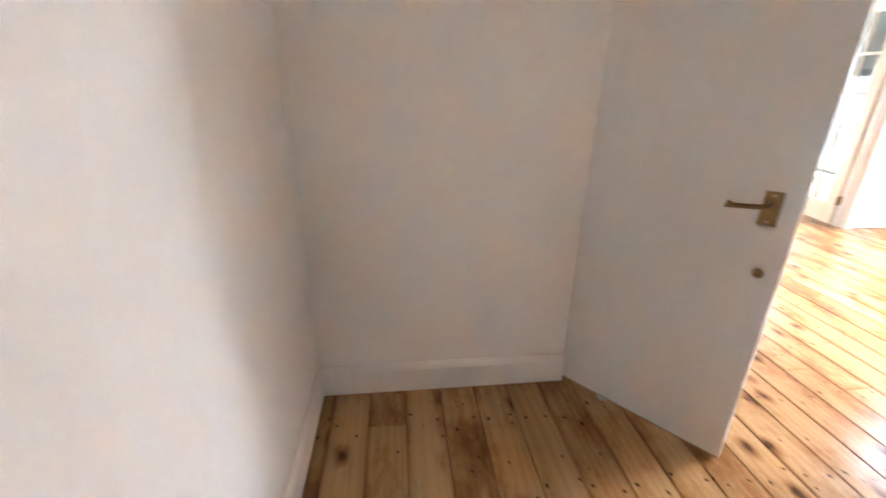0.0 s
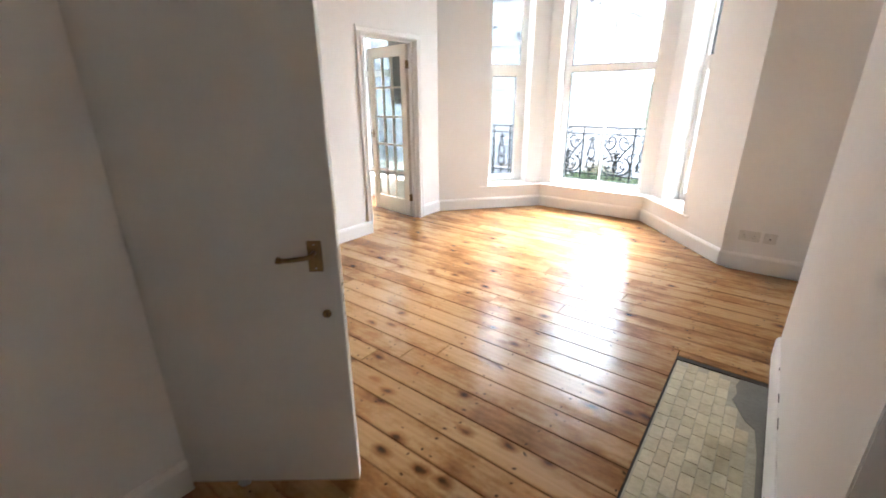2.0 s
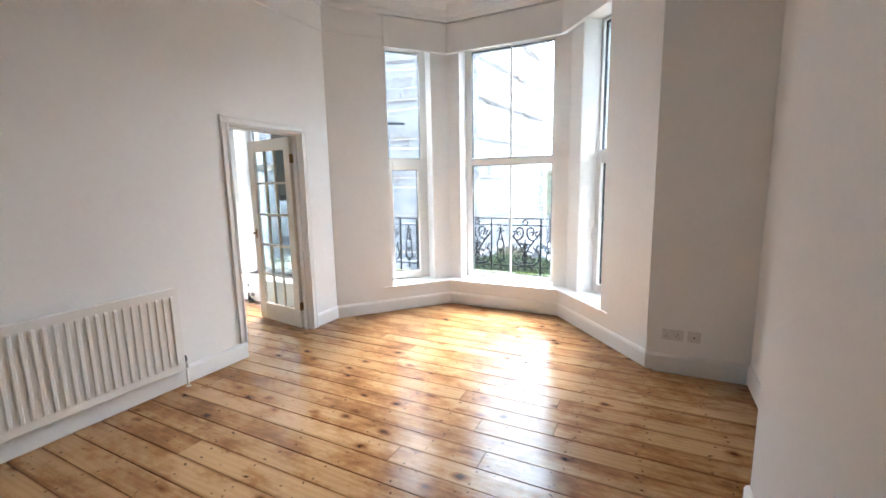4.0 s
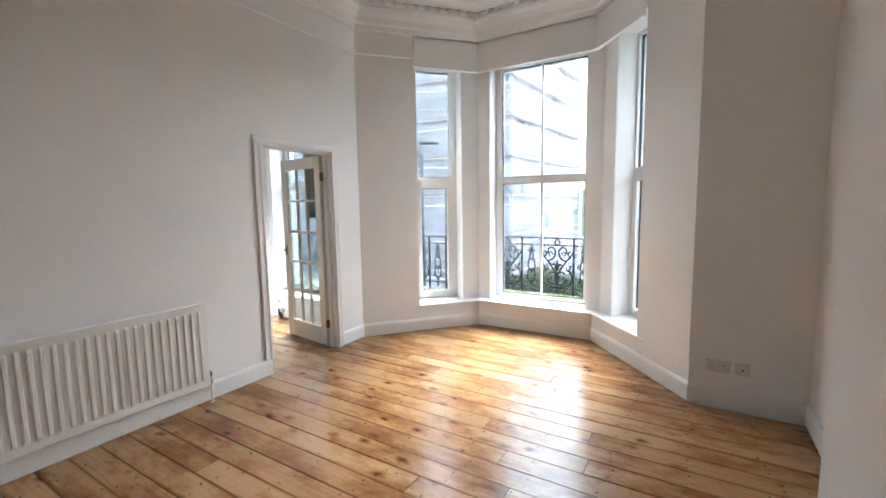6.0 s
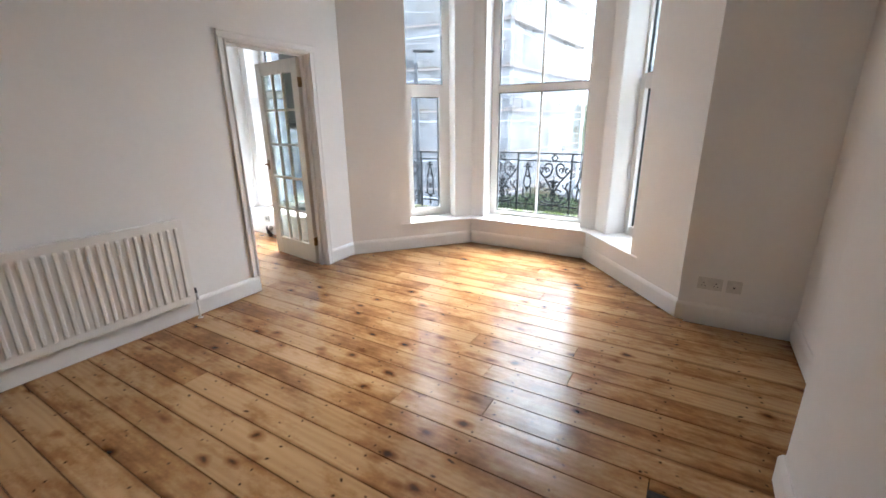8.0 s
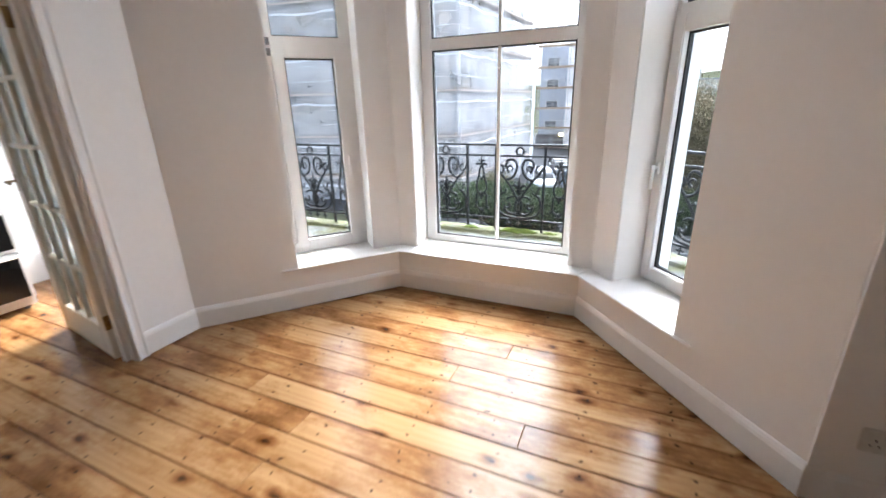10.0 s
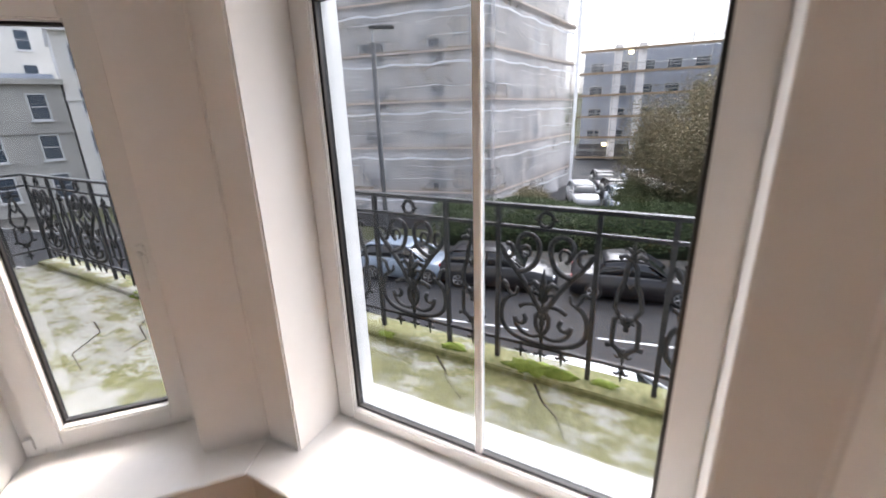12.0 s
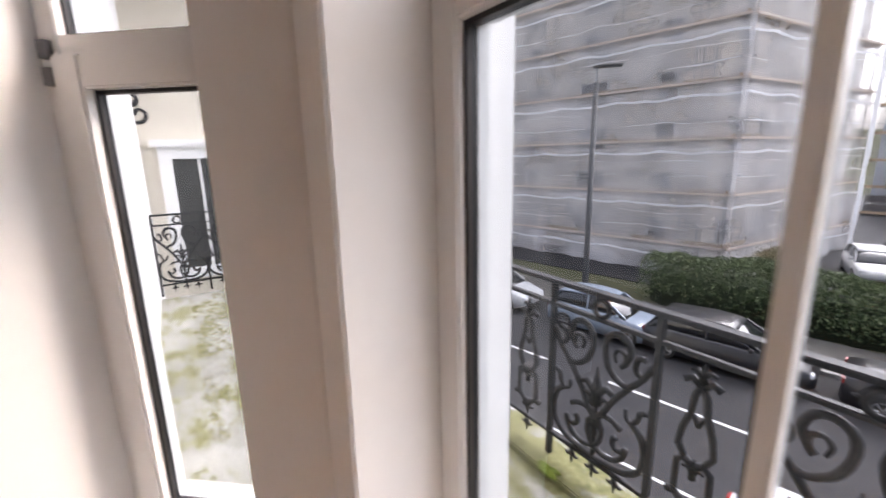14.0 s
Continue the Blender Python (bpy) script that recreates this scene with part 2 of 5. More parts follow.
def moss_deck():
    m = noisy("lichened_stone", (0.17, 0.165, 0.135), (0.40, 0.39, 0.35), 3.5, 0.85, 0.35, 40)
    b = m.node_tree.nodes["Principled BSDF"]
    old = b.inputs["Base Color"].links[0].from_node
    geo = node(m, "ShaderNodeNewGeometry")
    mp = node(m, "ShaderNodeMapping", Scale=(2.2, 1.2, 1.0))
    nz = node(m, "ShaderNodeTexNoise", Scale=3.6, Detail=12.0, Roughness=0.72)
    wire(m, geo, "Position", mp, "Vector"), wire(m, mp, 0, nz, "Vector")
    r = ramp(m, (0.46, (0, 0, 0)), (0.56, (1, 1, 1)))
    sep = node(m, "ShaderNodeSeparateXYZ")
    wire(m, geo, "Position", sep, 0)
    lush = node(m, "ShaderNodeMapRange")
    for key, value in (("From Min", 6.45), ("From Max", 6.95), ("To Min", -0.015), ("To Max", 0.075)):
        lush.inputs[key].default_value = value
    wire(m, sep, "X", lush, "Value")
    spread = node(m, "ShaderNodeMath")
    wire(m, nz, 0, spread, 0), wire(m, lush, 0, spread, 1), wire(m, spread, 0, r, 0)
    n2 = node(m, "ShaderNodeTexNoise", Scale=26.0, Detail=9.0, Roughness=0.85)
    wire(m, geo, "Position", n2, "Vector")
    green = ramp(m, (0.32, (0.05, 0.050, 0.016)), (0.5, (0.15, 0.148, 0.055)), (0.68, (0.30, 0.275, 0.15)))
    wire(m, n2, 0, green, 0)
    a = node(m, "ShaderNodeMix")
    a.data_type = "RGBA"
    wire(m, r, 0, a, 0), wire(m, old, 0, a, 6), wire(m, green, 0, a, 7), wire(m, a, 2, b, "Base Color")
    return m


DECK = moss_deck()
MOSS = noisy("bright_moss", (0.07, 0.10, 0.012), (0.20, 0.26, 0.035), 25, 0.9, 0.8, 90)
STUCCO = noisy("cream_stucco", (0.66, 0.60, 0.50), (0.76, 0.70, 0.60), 1.2, 0.8, 0.15, 25)
WHITESTUCCO = noisy("white_stucco", (0.62, 0.60, 0.56), (0.76, 0.74, 0.70), 0.5, 0.8, 0.15, 10)
GREYSTUCCO = noisy("grey_weathered_render", (0.30, 0.29, 0.27), (0.46, 0.45, 0.42), 0.5, 0.85, 0.15, 10)
ASPHALT = noisy("wet_asphalt", (0.022, 0.022, 0.024), (0.038, 0.038, 0.041), 0.6, 0.8, 0.2, 30)
PAVING = noisy("grey_paving", (0.055, 0.052, 0.047), (0.105, 0.10, 0.092), 1.2, 0.8, 0.2, 30)
for wet in (ASPHALT, PAVING, IRON, EDGEWOOD):
    wet.node_tree.nodes["Principled BSDF"].inputs["Specular IOR Level"].default_value = 0.22
KERB = noisy("granite_kerb", (0.2, 0.2, 0.19), (0.33, 0.32, 0.31), 3, 0.8, 0.2, 30)
ROADLINE = noisy("road_paint", (0.45, 0.45, 0.44), (0.75, 0.75, 0.73), 4, 0.6)
GROUND = noisy("rough_ground", (0.05, 0.055, 0.035), (0.11, 0.11, 0.07), 0.12, 0.95, 0.3, 3)
GROUND.node_tree.nodes["Principled BSDF"].inputs["Specular IOR Level"].default_value = 0.0
CONCRETE = noisy("building_render", (0.70, 0.64, 0.58), (0.82, 0.76, 0.70), 0.25, 0.85, 0.1, 6)
GREYBLOCK = noisy("grey_cladding", (0.32, 0.36, 0.43), (0.44, 0.48, 0.55), 0.15, 0.8, 0.1, 4)
TOEBOARD = noisy("pale_toe_board", (0.56, 0.46, 0.40), (0.70, 0.60, 0.53), 1.2, 0.85, 0.2, 12)
PLANK = noisy("scaffold_boards", (0.30, 0.21, 0.14), (0.46, 0.35, 0.25), 1.2, 0.85, 0.2, 12)
TUBE = noisy("galvanised_tube", (0.30, 0.31, 0.32), (0.45, 0.46, 0.47), 3, 0.45, 0.1, 30, metal=0.6)
FARGLASS = material("far_window_glass", (0.05, 0.07, 0.095), 0.2)
FARGLASS.node_tree.nodes["Principled BSDF"].inputs["Specular IOR Level"].default_value = 0.5
FARFRAME = material("far_window_frame", (0.62, 0.63, 0.63), 0.5)
LAMPGREY = noisy("dark_lamp_column", (0.04, 0.042, 0.045), (0.075, 0.078, 0.08), 4, 0.45)
LAMPGLOW = material("lit_street_lamp", (0.8, 0.7, 0.4), 0.4)
LAMPGLOW.node_tree.nodes["Principled BSDF"].inputs["Emission Color"].default_value = (1.0, 0.75, 0.3, 1)
LAMPGLOW.node_tree.nodes["Principled BSDF"].inputs["Emission Strength"].default_value = 6.0
BARK = noisy("bark", (0.045, 0.035, 0.028), (0.11, 0.09, 0.07), 6, 0.95, 0.6, 30, stretch=(1, 1, 0.2))
TYRE = material("tyre_rubber", (0.015, 0.015, 0.015), 0.8)
RIM = material("alloy_rim", (0.5, 0.5, 0.5), 0.3, 0.9)
CARGLASS = material("car_glass", (0.012, 0.014, 0.016), 0.05, 0, 0.6)
TAIL = material("red_tail_lamp", (0.30, 0.01, 0.01), 0.2)
HEAD = material("clear_head_lamp", (0.6, 0.62, 0.65), 0.1)


def leaf(name, a, b):
    m = material(name, a, 0.6)
    bs = m.node_tree.nodes["Principled BSDF"]
    geo = node(m, "ShaderNodeNewGeometry")
    r = ramp(m, (0.0, a), (1.0, b))
    wire(m, geo, "Random Per Island", r, 0), wire(m, r, 0, bs, "Base Color")
    return m


IVY = leaf("ivy_leaves", (0.03, 0.06, 0.02), (0.13, 0.17, 0.07))
AUTUMN = leaf("autumn_leaves", (0.11, 0.125, 0.055), (0.36, 0.26, 0.16))
GREENLEAF = leaf("green_leaves", (0.04, 0.065, 0.025), (0.15, 0.16, 0.06))


def netting():
    """Debris netting: a pale woven sheet that lets about half the view through."""
    m = material("debris_netting", (0.93, 0.91, 0.92), 0.9)
    nt = m.node_tree
    b = nt.nodes["Principled BSDF"]
    tr = node(m, "ShaderNodeBsdfTransparent")
    mx = node(m, "ShaderNodeMixShader")
    co = node(m, "ShaderNodeTexCoord")
    mp = node(m, "ShaderNodeMapping", Scale=(0.6, 0.6, 0.9))
    nz = node(m, "ShaderNodeTexNoise", Scale=0.5, Detail=4.0, Roughness=0.55)
    wire(m, co, "Object", mp, "Vector"), wire(m, mp, 0, nz, "Vector")
    r = ramp(m, (0.36, (0.22, 0.22, 0.22)), (0.64, (0.55, 0.55, 0.55)))
    tl = node(m, "ShaderNodeBsdfTranslucent", Color=(0.92, 0.90, 0.92, 1))
    cloth = node(m, "ShaderNodeMixShader", Fac=0.15)
    wire(m, b, 0, cloth, 1), wire(m, tl, 0, cloth, 2)
    wire(m, nz, 0, r, 0), wire(m, r, 0, mx, 0), wire(m, tr, 0, mx, 1), wire(m, cloth, 0, mx, 2)
    wire(m, mx, 0, nt.nodes["Material Output"], "Surface")
    return m


NET = netting()
NETBAND = noisy("netting_overlap", (0.80, 0.79, 0.80), (0.88, 0.87, 0.88), 1.5, 0.9, 0.2, 12)


# ---- mesh helpers ----
def box(bm, x0, x1, y0, y1, z0, z1, m=None):
    v = [bm.verts.new((x, y, z)) for z in (z0, z1) for x, y in ((x0, y0), (x1, y0), (x1, y1), (x0, y1))]
    for q in ((3, 2, 1, 0), (4, 5, 6, 7), (0, 1, 5, 4), (1, 2, 6, 5), (2, 3, 7, 6), (3, 0, 4, 7)):
        bm.faces.new([v[i] for i in q])
    if m is not None:
        bmesh.ops.transform(bm, matrix=m, verts=v)
    return v


def prism(bm, poly, z0, z1):
    a = [bm.verts.new((x, y, z0)) for x, y in poly]
    b = [bm.verts.new((x, y, z1)) for x, y in poly]
    n = len(poly)
    bm.faces.new(a[::-1]), bm.faces.new(b)
    for i in range(n):
        bm.faces.new((a[i], a[(i + 1) % n], b[(i + 1) % n], b[i]))


def tube(bm, pts, r, n=6, taper=None):
    """A round bar along points; taper gives the radius at its far end."""
    pts = [Vector(p) for p in pts]
    rings, up = [], None
    for i, p in enumerate(pts):
        d = (pts[min(i + 1, len(pts) - 1)] - pts[max(i - 1, 0)]).normalized()
        if up is None:
            up = d.orthogonal().normalized()
        up = (up - d * up.dot(d)).normalized()
        side = d.cross(up)
        rr = r if taper is None else r + (taper - r) * i / (len(pts) - 1)
        rings.append([bm.verts.new(p + rr * (math.cos(math.tau * k / n) * up + math.sin(math.tau * k / n) * side)) for k in range(n)])
    for a, b in zip(rings, rings[1:]):
        for k in range(n):
            bm.faces.new((a[k], a[(k + 1) % n], b[(k + 1) % n], b[k]))
    bm.faces.new(rings[0][::-1]), bm.faces.new(rings[-1])


def lathe(bm, profile, n=16, m=None):
    """Turns (radius, height) pairs round z."""
    rings = [[bm.verts.new((r * math.cos(math.tau * k / n), r * math.sin(math.tau * k / n), z)) for k in range(n)] for r, z in profile]
    for a, b in zip(rings, rings[1:]):
        for k in range(n):
            bm.faces.new((a[k], a[(k + 1) % n], b[(k + 1) % n], b[k]))
    bm.faces.new(rings[0][::-1]), bm.faces.new(rings[-1])
    if m is not None:
        bmesh.ops.transform(bm, matrix=m, verts=[v for r in rings for v in r])


def sweep(bm, path, profile, inward):
    """Runs a profile of (out from the wall, z) along a wall line with mitred corners; inward: +1 where the room is to the left of the path."""
    pts = [Vector(p) for p in path]
    rings = []
    for i, p in enumerate(pts):
        ns = []
        for a, b in ((i - 1, i), (i, i + 1)):
            if 0 <= a and b < len(pts):
                d = (pts[b] - pts[a]).normalized()
                ns.append(Vector((-d.y, d.x)) * inward)
        n = sum(ns, Vector((0, 0))).normalized()
        n /= n.dot(ns[0])
        rings.append([bm.verts.new((p.x + n.x * o, p.y + n.y * o, z)) for o, z in profile])
    k = len(profile)
    for a, b in zip(rings, rings[1:]):
        for j in range(k):
            bm.faces.new((a[j], a[(j + 1) % k], b[(j + 1) % k], b[j]))
    bm.faces.new(rings[0]), bm.faces.new(rings[-1][::-1])


def mesh_from(name, bm, material_, bevel=0.0, smooth=False):
    bmesh.ops.recalc_face_normals(bm, faces=bm.faces[:])
    if bevel:
        bmesh.ops.bevel(bm, geom=[e for e in bm.edges if len(e.link_faces) == 2 and e.calc_face_angle(0) > 0.6], offset=bevel, segments=2, affect="EDGES", clamp_overlap=True)
    me = bpy.data.meshes.new(name)
    bm.to_mesh(me)
    bm.free()
    me.materials.append(material_)
    if smooth:
        me.polygons.foreach_set("use_smooth", [True] * len(me.polygons))
    return me


def part(name, bm, material_, parent, label="", bevel=0.0, smooth=False):
    ob = new(name, mesh_from(name, bm, material_, bevel, smooth))
    ob.parent = parent
    return tagged(ob, label)


def thing(name, label, category, group="", kind="", at=(0, 0, 0)):
    ob = new(name)
    ob.location = at
    return tagged(ob, label, category, group, kind)


def solid(name, bm, material_, label, category, kind="structure", bevel=0.0, smooth=False):
    return tagged(new(name, mesh_from(name, bm, material_, bevel, smooth)), label, category, "", kind)


B = bmesh.new
HIGH = 3.60      # ceiling
MID = 2.345      # the bay's axis

# the bay: left splay runs from A to its corner with the middle wall; s along it, d outwards
A, K = Vector((4.85, 3.92)), Vector((5.92, 3.01))
ALONG = (K - A).normalized()
OUT = Vector((-ALONG.y, ALONG.x))


def left(s, d):
    p = A + s * ALONG + d * OUT
    return p.x, p.y


def right(s, d):
    x, y = left(s, d)
    return x, 2 * MID - y


def middle(s, d):
    return 5.92 + d, MID - s


def corner(d):
    """Where the left splay and the middle wall meet, d outwards of their faces."""
    p = A + d * OUT
    t = (K.x + d - p.x) / ALONG.x
    return p.x + t * ALONG.x, p.y + t * ALONG.y


def mirror(poly):
    return [(x, 2 * MID - y) for x, y in poly]


# ---- walls, floor, ceiling ----
bm = B()
box(bm, -0.25, -0.10, -0.30, 4.10, -0.1, HIGH)
solid("wall_west", bm, WALL, "plain white painted wall", "wall")
bm = B()
box(bm, -0.10, 0.985, 2.085, 2.185, -0.1, HIGH)
solid("wall_lobby", bm, WALL, "white painted partition wall ending at the door", "wall")
bm = B()
box(bm, 0.83, 0.93, 2.99, 3.92, -0.1, HIGH)
box(bm, 0.83, 0.93, 2.185, 2.99, 2.03, HIGH)
solid("wall_hall", bm, WALL, "white partition with the hall doorway", "wall")
bm = B()
box(bm, -0.10, 3.66, 3.92, 4.04, -0.1, HIGH)
box(bm, 3.66, 4.46, 3.92, 4.04, 2.01, HIGH)
prism(bm, [(4.46, 3.92), tuple(A), left(0, 0.5), (5.20, 4.04), (4.46, 4.04)], -0.1, HIGH)
solid("wall_north", bm, WALL, "white painted plaster wall with a doorway to the kitchen", "wall")
bm = B()
box(bm, 4.84, 5.30, -0.30, 0.7705, -0.1, HIGH)
box(bm, -0.10, 4.84, -0.30, 0.09, -0.1, HIGH)
solid("wall_south", bm, WALL, "white painted wall with an alcove", "wall")
bm = B()
box(bm, 1.55, 3.36, 0.08, 0.335, -0.1, HIGH)
solid("chimney_breast", bm, WALL, "plain white chimney breast with its fireplace closed", "wall", bevel=0.004)

# bay walls: below the sills, beside and between the windows, above them
bm = B()
for f, e in ((lambda p: p, 0.665), (mirror, 0.632)):
    prism(bm, f([tuple(A), corner(0), corner(0.55), left(0, 0.55)]), -0.1, 0.286)
    prism(bm, f([left(0, 0), left(e, 0), left(e + 0.008, 0.33), left(e + 0.008, 0.55), left(0, 0.55)]), 0.286, HIGH)
    prism(bm, f([corner(0.125), left(1.248, 0.128), left(1.255, 0.34), left(1.255, 0.55), corner(0.55), (6.47, 2.926), (6.26, 2.926), (6.045, 2.913)]), 0.286, HIGH)
    prism(bm, f([left(e, 0.06), left(1.248, 0.128), left(1.255, 0.55), left(e, 0.55)]), 3.08, HIGH)
prism(bm, [corner(0), (5.92, 2 * MID - corner(0)[1]), (6.47, 2 * MID - corner(0.55)[1]), corner(0.55)], -0.1, 0.286)
prism(bm, [(6.045, 2.913), (6.47, 2.926), (6.47, 2 * MID - 2.926), (6.045, 2 * MID - 2.913)], 3.08, HIGH)
bmesh.ops.recalc_face_normals(bm, faces=bm.faces[:])
upright = [e for e in bm.edges if abs(e.verts[0].co.z - e.verts[1].co.z) > 0.2 and min(v.co.z for v in e.verts) > 0.2]
bmesh.ops.bevel(bm, geom=upright, offset=0.006, segments=2, affect="EDGES", clamp_overlap=True)
solid("wall_bay", bm, WALL, "white plastered walls of the bay window", "wall")

bm = B()
box(bm, -0.3, 6.5, -0.35, 8.0, HIGH, HIGH + 0.12)
solid("ceiling", bm, CEIL, "white plaster ceiling", "ceiling")

# plaster cornice and frieze along the visible walls
LINE = [(-0.10, 3.92), (4.85, 3.92), corner(0), (5.92, 2 * MID - corner(0)[1]), (4.85, 2 * MID - 3.92), (4.84, 0.09), (3.36, 0.09), (3.36, 0.335), (1.55, 0.335), (1.55, 0.09), (-0.1, 0.09)]
bm = B()
sweep(bm, LINE, [(-0.01, 3.30), (0.03, 3.30), (0.035, 3.345), (0.06, 3.36), (0.075, 3.41), (0.11, 3.455), (0.16, 3.475), (0.165, 3.50), (0.30, 3.535), (0.36, 3.56), (0.37, 3.61), (-0.01, 3.61)], -1)
solid("cornice", bm, CEIL, "deep white moulded plaster cornice", "cornice", bevel=0.0)
rnd = random.Random(5)
bm = B()
pts = [Vector(p) for p in LINE[1:5]]
for a, b in zip(pts, pts[1:]):
    d = (b - a).normalized()
    nrm = Vector((d.y, -d.x))
    for i in range(int((b - a).length / 0.115)):
        c = a + d * (0.06 + 0.115 * i) + nrm * 0.235
        for k in range(5):
            w = 0.9 * k - 1.8
            tube(bm, [(c.x + d.x * 0.012 * w, c.y + d.y * 0.012 * w, 3.515), (c.x + d.x * 0.03 * w + nrm.x * 0.02, c.y + d.y * 0.03 * w + nrm.y * 0.02, 3.49 - 0.012 * (2 - abs(w))), (c.x + d.x * 0.036 * w - nrm.x * 0.035, c.y + d.y * 0.036 * w - nrm.y * 0.035, 3.515)], 0.014, 5, 0.006)
solid("cornice_ornament", bm, CEIL, "band of raised plaster leaves along the cornice", "cornice", smooth=True)
bm = B()
sweep(bm, [(0.93, 3.92), (4.85, 3.92), left(0.66, 0)], [(-0.005, 3.055), (0.008, 3.055), (0.011, 3.062), (0.011, 3.31), (-0.005, 3.31)], -1)
solid("frieze", bm, WALL, "slightly raised frieze above the picture rail line", "trim")


# skirting boards
def skirting(path, name="baseboard"):
    bm = B()
    sweep(bm, path, [(-0.004, 0.007), (0.017, 0.007), (0.018, 0.118), (0.014, 0.132), (0.006, 0.146), (-0.004, 0.146)], -1)
    solid(name, bm, TRIM, "white painted wooden skirting board, scuffed", "baseboard")


skirting([(-0.10, 0.09), (-0.10, 2.085), (0.985, 2.085)])
skirting([(0.93, 3.05), (0.93, 3.92), (3.652, 3.92)])
skirting([(4.52, 3.92), (4.85, 3.92), corner(0), (5.92, 2 * MID - corner(0)[1]), (4.85, 2 * MID - 3.92), (4.84, 0.09), (3.36, 0.09), (3.36, 0.335), (1.55, 0.335), (1.55, 0.09), (-0.1, 0.09)])

# thin dark gaps along the top of the chimney breast's skirting
for x, w in ((2.98, 0.035), (2.70, 0.07), (2.50, 0.08)):
    bm = B()
    box(bm, x, x + w, 0.3345, 0.3385, 0.1455, 0.1475)
    tagged(new("skirting_gap", mesh_from("skirting_gap", bm, HOLE)), "dark open gap where filler is missing", "gap", "gaps above the skirting", "structure")

# window sills
bm = B()
for f, e in ((lambda p: p, 0.665), (mirror, 0.632)):
    prism(bm, f([left(e - 0.115, -0.022), corner(-0.022), corner(0.345), left(e + 0.006, 0.345), left(e + 0.002, -0.001), left(e - 0.115, -0.001)]), 0.286, 0.300)
prism(bm, [corner(-0.022), corner(0.345), mirror([corner(0.345)])[0], mirror([corner(-0.022)])[0]], 0.2862, 0.3002)
solid("window_sill", bm, TRIM, "white painted wooden window sill with rounded nosing", "window sill", bevel=0.004)


# ---- windows ----
def ring(bm, f, s0, s1, z0, z1, w, d0, d1):
    """A rectangular frame with bars w = (left, right, bottom, top) wide, mitre-free."""
    l, r, b, t = w

    def bar(a0, a1, c0, c1):
        prism(bm, [f(a0, d0), f(a1, d0), f(a1, d1), f(a0, d1)], c0, c1)

    bar(s0, s0 + l, z0, z1), bar(s1 - r, s1, z0, z1)
    bar(s0 + l, s1 - r, z0, z0 + b), bar(s0 + l, s1 - r, z1 - t, z1)


def glazed(window, f, s0, s1, z0, z1, d):
    bm = B()
    ring(bm, f, s0 - 0.004, s1 + 0.004, z0 - 0.004, z1 + 0.004, (0.011,) * 4, d - 0.012, d + 0.012)
    part("gasket", bm, GASKET, window, "black rubber glazing gasket")
    bm = B()
    prism(bm, [f(s0, d - 0.003), f(s1, d - 0.003), f(s1, d + 0.003), f(s0, d + 0.003)], z0, z1)
    pane = part("pane", bm, PANE, window, "window glass tinted to dim the view outside")
    pane.visible_shadow = False


def side_window(name, g, edge, shift):
    def f(s, d):
        return g(s + shift, d)

    w = thing(name, "tall narrow white plastic bay window with an opening lower sash", "window", "bay windows", "structure")
    bm = B()
    ring(bm, g, edge, 1.290, 0.300, 3.10, (0.735 + shift - edge, 1.290 - 1.178 - shift, 0.05, 0.05), 0.335, 0.415)
    prism(bm, [f(0.731, 0.335), f(1.182, 0.335), f(1.182, 0.415), f(0.731, 0.415)], 1.735, 1.800)
    part("window_frame", bm, UPVC, w, bevel=0.004)
    bm = B()
    ring(bm, f, 0.715, 1.200, 0.332, 1.752, (0.080, 0.074, 0.062, 0.085), 0.318, 0.398)
    sash = part("sash", bm, UPVC, w, "white opening sash", bevel=0.006)
    glazed(w, f, 0.796, 1.125, 0.396, 1.665, 0.365)
    glazed(w, f, 0.733, 1.180, 1.802, 3.048, 0.375)
    # handle on the bay's inner stile
    bm = B()
    prism(bm, [f(1.152, 0.306), f(1.180, 0.306), f(1.180, 0.319), f(1.152, 0.319)], 0.945, 1.015)
    prism(bm, [f(1.158, 0.285), f(1.174, 0.285), f(1.174, 0.308), f(1.158, 0.308)], 0.975, 0.995)
    prism(bm, [f(1.158, 0.272), f(1.174, 0.272), f(1.174, 0.288), f(1.158, 0.288)], 0.860, 0.998)
    part("handle", bm, UPVC, w, "white lever window handle", bevel=0.004)
    for z in (0.36, 1.70, 1.765):
        bm = B()
        prism(bm, [f(0.692, 0.315), f(0.716, 0.315), f(0.716, 0.335), f(0.692, 0.335)], z - 0.022, z + 0.022)
        part("hinge_cap", bm, GREYPLASTIC if z > 1.6 else UPVC, w, "small window hinge")
    return w


side_window("window_1", left, 0.674, 0.0)
side_window("window_3", right, 0.641, 0.045)
w = thing("window_2", "wide white plastic bay window with a central glazing bar", "window", "bay windows", "structure")
bm = B()
ring(bm, middle, -0.579, 0.579, 0.300, 3.10, (0.079, 0.079, 0.050, 0.05), 0.335, 0.415)
prism(bm, [middle(-0.5, 0.335), middle(0.5, 0.335), middle(0.5, 0.415), middle(-0.5, 0.415)], 1.707, 1.782)
part("window_frame", bm, UPVC, w, bevel=0.005)
glazed(w, middle, -0.497, 0.497, 0.352, 1.705, 0.365)
glazed(w, middle, -0.497, 0.497, 1.784, 3.048, 0.365)
for z0, z1 in ((0.352, 1.706), (1.783, 3.05)):
    bm = B()
    prism(bm, [middle(-0.011, 0.350), middle(0.011, 0.350), middle(0.011, 0.380), middle(-0.011, 0.380)], z0, z1)
    part("glazing_bar", bm, UPVC, w, "thin white glazing bar", bevel=0.003)

